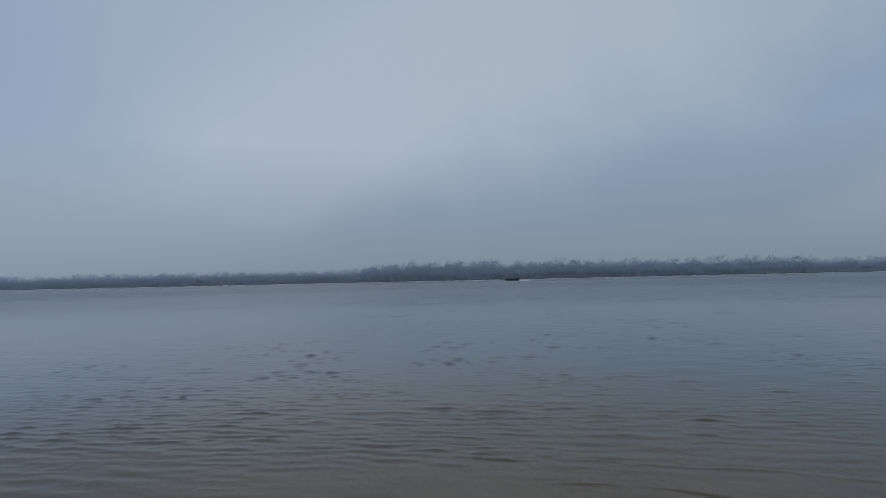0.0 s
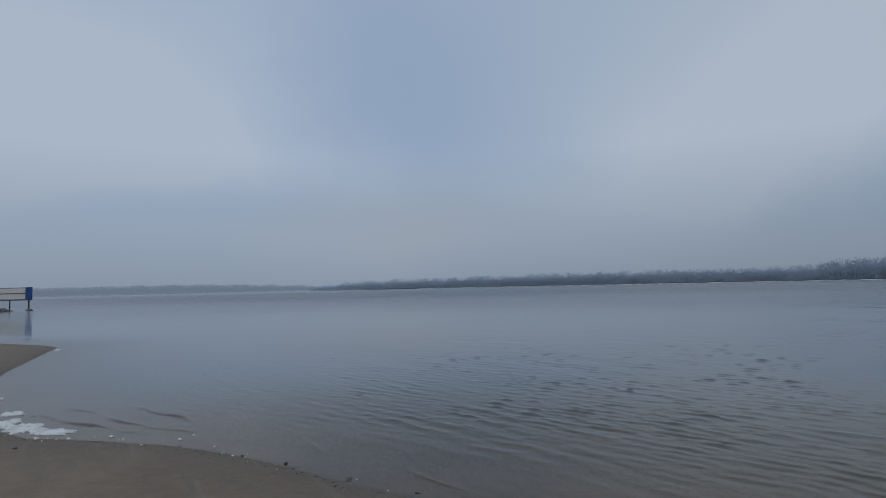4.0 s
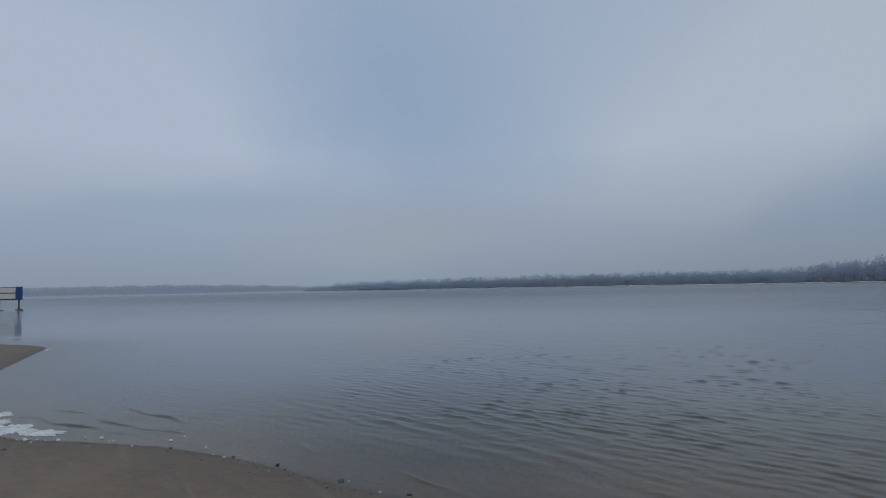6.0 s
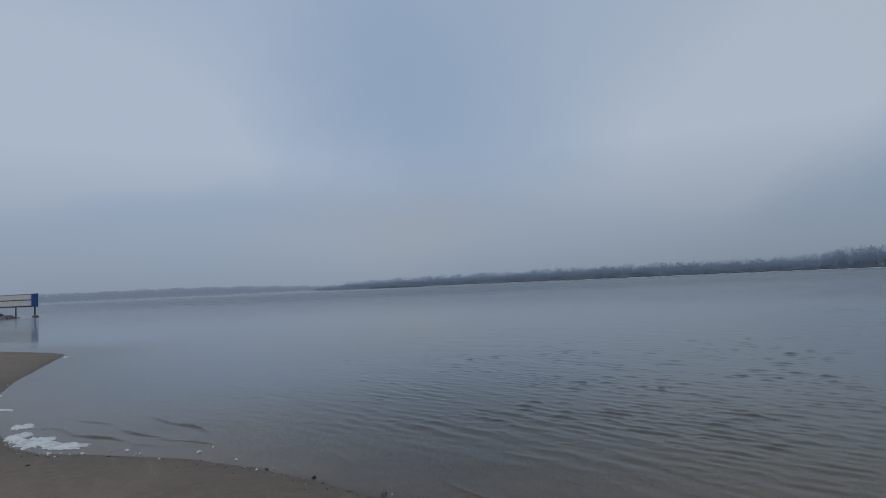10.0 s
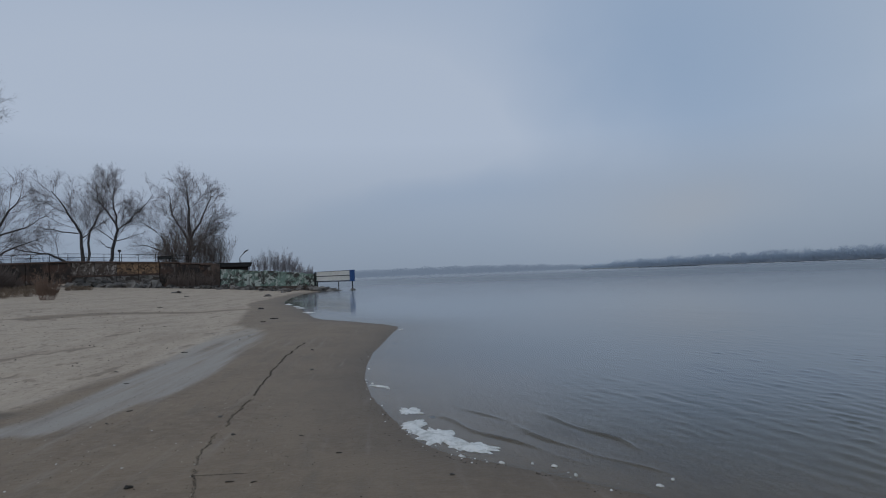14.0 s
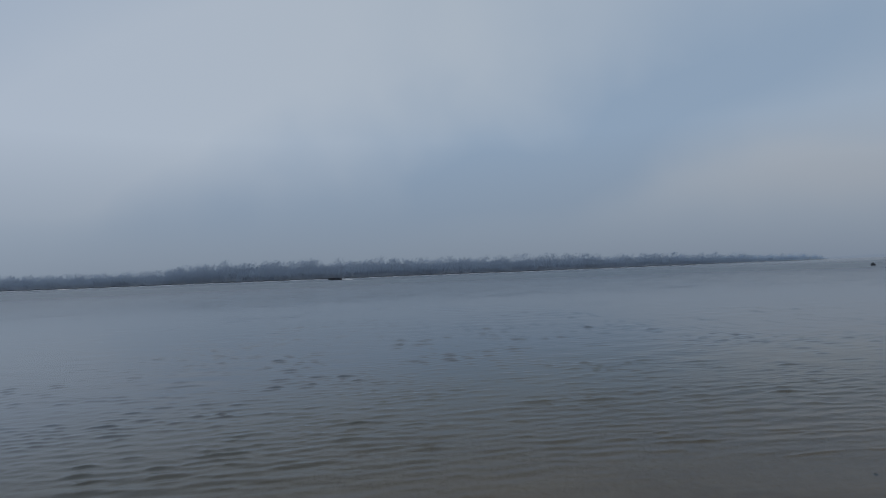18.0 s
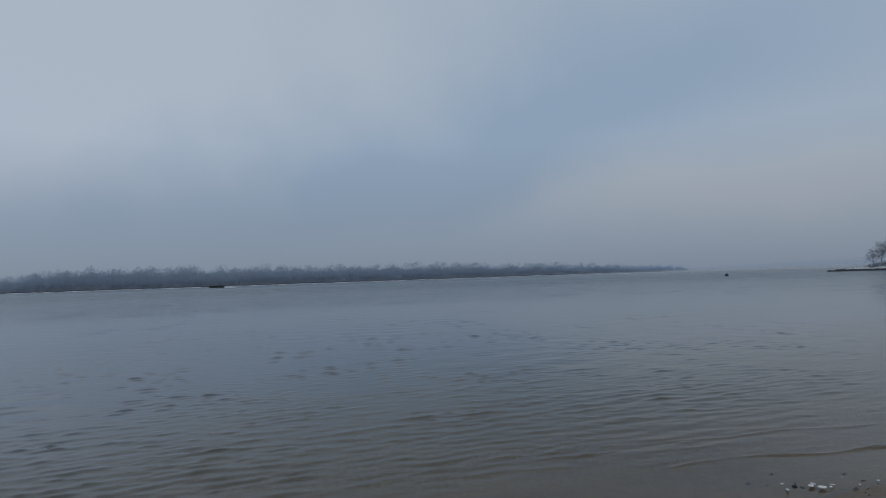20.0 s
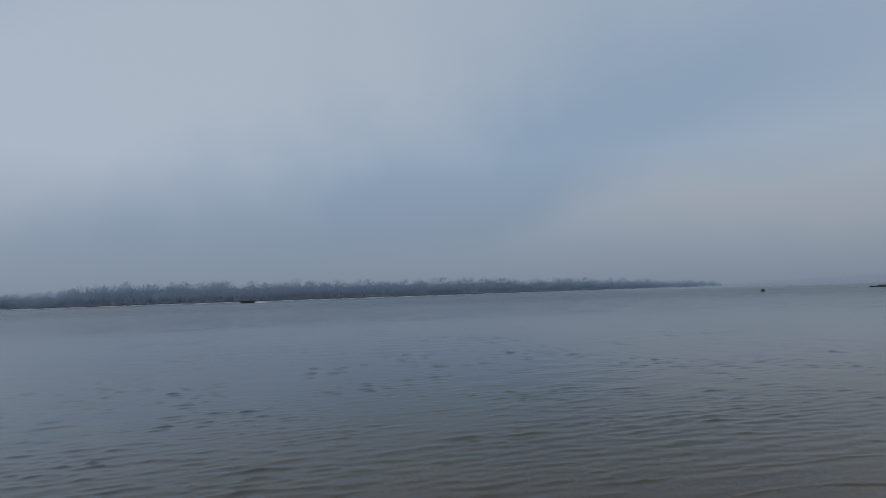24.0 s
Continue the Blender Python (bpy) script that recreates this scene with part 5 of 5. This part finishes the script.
for i in range(6):
    part("rail_panel", box(0.05, 1.5, 0.62, -0.5, -0.35 + 1.6 * (i + 0.5), 1.14), RAILBLUE, house)
part("handrail", box(26.2, 0.08, 0.06, 12.6, -0.35, 1.93), SIDING, house)
part("ground_floor", box(22.5, 7.2, 2.2, 13.2, 5.2, 1.12), SIDING, house)
part("canopy", box(26.0, 10.0, 0.2, 12.5, 4.6, 3.2, 0.03), SIDING, house)
part("upper_floor", box(22.8, 7.8, 2.25, 13.0, 5.0, 3.4), SIDING, house)
for i in range(9):
    x = 0.2 + 3.0 * i
    rod("column", (x, -0.2, 1.1), (x, -0.2, 3.25), 0.12, SIDING, house, 8)
    rod("column", (x, 0.1, 3.4), (x, 0.1, 5.65), 0.1, RAILBLUE if i == 2 else SIDING, house, 8)
for i in range(8):
    x = 2.6 + 2.9 * i
    for z, sill, y in ((1.75, 1.1, 1.58), (4.2, 1.0, 1.08)):
        win = part("window", box(1.55, 0.08, sill, x, y, z, 0.01), SIDING, house)
        part("pane", box(0.66, 0.06, sill - 0.2, x - 0.36, y - 0.04, z + 0.1), PANE, win)
        part("pane", box(0.66, 0.06, sill - 0.2, x + 0.36, y - 0.04, z + 0.1), PANE, win)
for i in range(3):
    win = part("window", box(0.08, 1.4, 1.0, 1.58, 2.6 + 2.3 * i, 4.2, 0.01), SIDING, house)
    part("pane", box(0.06, 1.2, 0.8, 1.54, 2.6 + 2.3 * i, 4.3), PANE, win)
bm = bmesh.new()
eave = [bm.verts.new(p) for p in ((-0.2, -0.6, 5.6), (25.2, -0.6, 5.6), (25.2, 10.0, 5.6), (-0.2, 10.0, 5.6))]
low_rim = [bm.verts.new(v.co - Vector((0, 0, 0.14))) for v in eave]
ridge = [bm.verts.new((7.6, 4.7, 7.1)), bm.verts.new((17.6, 4.7, 7.1))]
for f in ((eave[0], eave[1], ridge[1], ridge[0]), (eave[1], eave[2], ridge[1]), (eave[2], eave[3], ridge[0], ridge[1]), (eave[3], eave[0], ridge[0]), tuple(reversed(low_rim))):
    bm.faces.new(f)
for k in range(4):
    bm.faces.new((low_rim[k], low_rim[(k + 1) % 4], eave[(k + 1) % 4], eave[k]))
roof = part("roof", bm, TILE, house, "blue hipped roof")
part("chimney", box(0.6, 0.6, 1.3, 6.2, 5.2, 6.3, 0.03), HULL, roof)
part("chimney", box(0.5, 0.5, 1.1, 10.2, 5.2, 6.9, 0.03), HULL, roof)

cabin = thing("shore_cabin", 164.5, 90.5, surface(164.5, 90.5) - 0.1, -60, "small grey flat-roofed cabin on the point", "cabin")
part("body", box(6.5, 3.2, 2.0, 0, 0, 0, 0.03), STONE, cabin)
part("roof", box(7.4, 4.0, 0.3, 0, 0, 2.0, 0.03), SIDING, cabin)
part("window", box(1.4, 0.08, 0.9, -1.2, -1.6, 0.8), PANE, cabin)
for i, (az, d, k, lab) in enumerate(((-59.2, 188, 0.62, "a"), (-59.9, 192, 0.7, "b"), (-60.6, 196, 0.62, "c"), (-61.8, 198, 0.85, "d"), (-63.4, 200, 0.95, "e"), (-64.6, 205, 0.95, "f"), (-66, 205, 0.9, "g"), (-58.7, 186, 0.45, "h"))):
    x, y = polar(az, d)
    w = 1 if i % 2 else -1
    bare_tree(x, y, [
        (0.22 * k, (0, 0), (0.2 * w, 4 * k), (0.5 * w, 8 * k, 0.5), (0.3, 11 * k)), (0.12 * k, (0, 2.6 * k), (2.0 * k, 5.5 * k), (3.0 * k, 8.5 * k)),
        (0.12 * k, (0, 3 * k), (-2.0 * k, 6 * k, 0.6), (-3.0 * k, 8.6 * k)), (0.1 * k, (0, 3.4 * k), (0.5, 6 * k, 2.0 * k), (0.6, 8.5 * k, 2.8 * k))], 400 + i,
        "leafless tree on the point across the bay", 1.5, "trees on the point", 0.56 if lab in "abch" else 0.68, 1.5, HAZEBARK, HAZETWIG)
for i, (az, d, h) in enumerate(((-58.6, 184, 1.0), (-59.2, 183, 1.3), (-59.9, 184, 1.4), (-60.6, 185, 1.4), (-61.3, 184, 1.2), (-62.0, 186, 1.4))):
    shrub(*polar(az, d), 2.4, h, 70, 430 + i, "grey leafless scrub on the point", HAZETWIG, 0.9, "scrub on the point", twigs=6, width=0.04)

# ---- on the river ----
buoy = thing("channel_buoy", *polar(-48.05, 136), 0, 20, "small dark channel buoy afloat on the river", "buoy")
v, f = [], []
tube(v, f, [Vector((0, 0, z)) for z in (-0.2, -0.05, 0.22, 0.4)], [0.28, 0.4, 0.4, 0.26], 14)
part("float", mesh_of("float", v, f, True), HULL, buoy)
v, f = [], []
tube(v, f, [Vector((0, 0, z)) for z in (0.38, 0.52, 0.62)], [0.18, 0.11, 0.03], 10)
part("topmark", mesh_of("topmark", v, f, True), HULL, buoy)

bx, by = polar(-2.3, 300)
boat = thing("motor_boat", bx, by, 0, 182, "small dark open motor boat on the river", "boat")
bm = bmesh.new()
rows_ = []
for i in range(11):
    u = i / 10
    w = 0.95 * math.sqrt(max(0.02, 1 - u ** 3))
    rows_.append([bm.verts.new(p) for p in ((6.4 * u - 3, -w, 0.75 + 0.3 * u * u), (6.4 * u - 3, -w * 0.75, -0.15 + 0.2 * u ** 4), (6.4 * u - 3, w * 0.75, -0.15 + 0.2 * u ** 4), (6.4 * u - 3, w, 0.75 + 0.3 * u * u))])
for a, b in zip(rows_[:-1], rows_[1:]):
    for k in range(3):
        bm.faces.new((a[k], a[k + 1], b[k + 1], b[k]))
bm.faces.new(rows_[0])
part("hull", bm, HULL, boat)
part("foredeck", box(2.4, 1.5, 0.06, 1.6, 0, 0.86, 0.02), HULL, boat)
part("windscreen", box(0.06, 1.4, 0.45, 0.4, 0, 0.85, 0.02), PANE, boat)
part("bench", box(0.5, 1.6, 0.1, -1.2, 0, 0.4, 0.02), DARKWOOD, boat)
motor = part("outboard_motor", box(0.4, 0.4, 0.6, -3.2, 0, 0.6, 0.08), HULL, boat)
foam_patch(bx + 6.0, by - 0.2, 8.0, 2.0, 2, 290, "white wake behind the motor boat", 0.28, "wake", "", "boat_wake")

for i, (az, d, r, h) in enumerate(((110.2, 72, 2.8, 4.6), (108.9, 74, 2.6, 4.2), (107.6, 78, 2.4, 3.2), (106.6, 82, 1.8, 2.4), (111.8, 70, 2.8, 5.0))):
    shrub(*seen_from(az, d), r, h, 170, 170 + i, "dark brown leafless thicket below the tall trees", SCRUB, 1.0, "bank thickets", twigs=14, width=0.018)
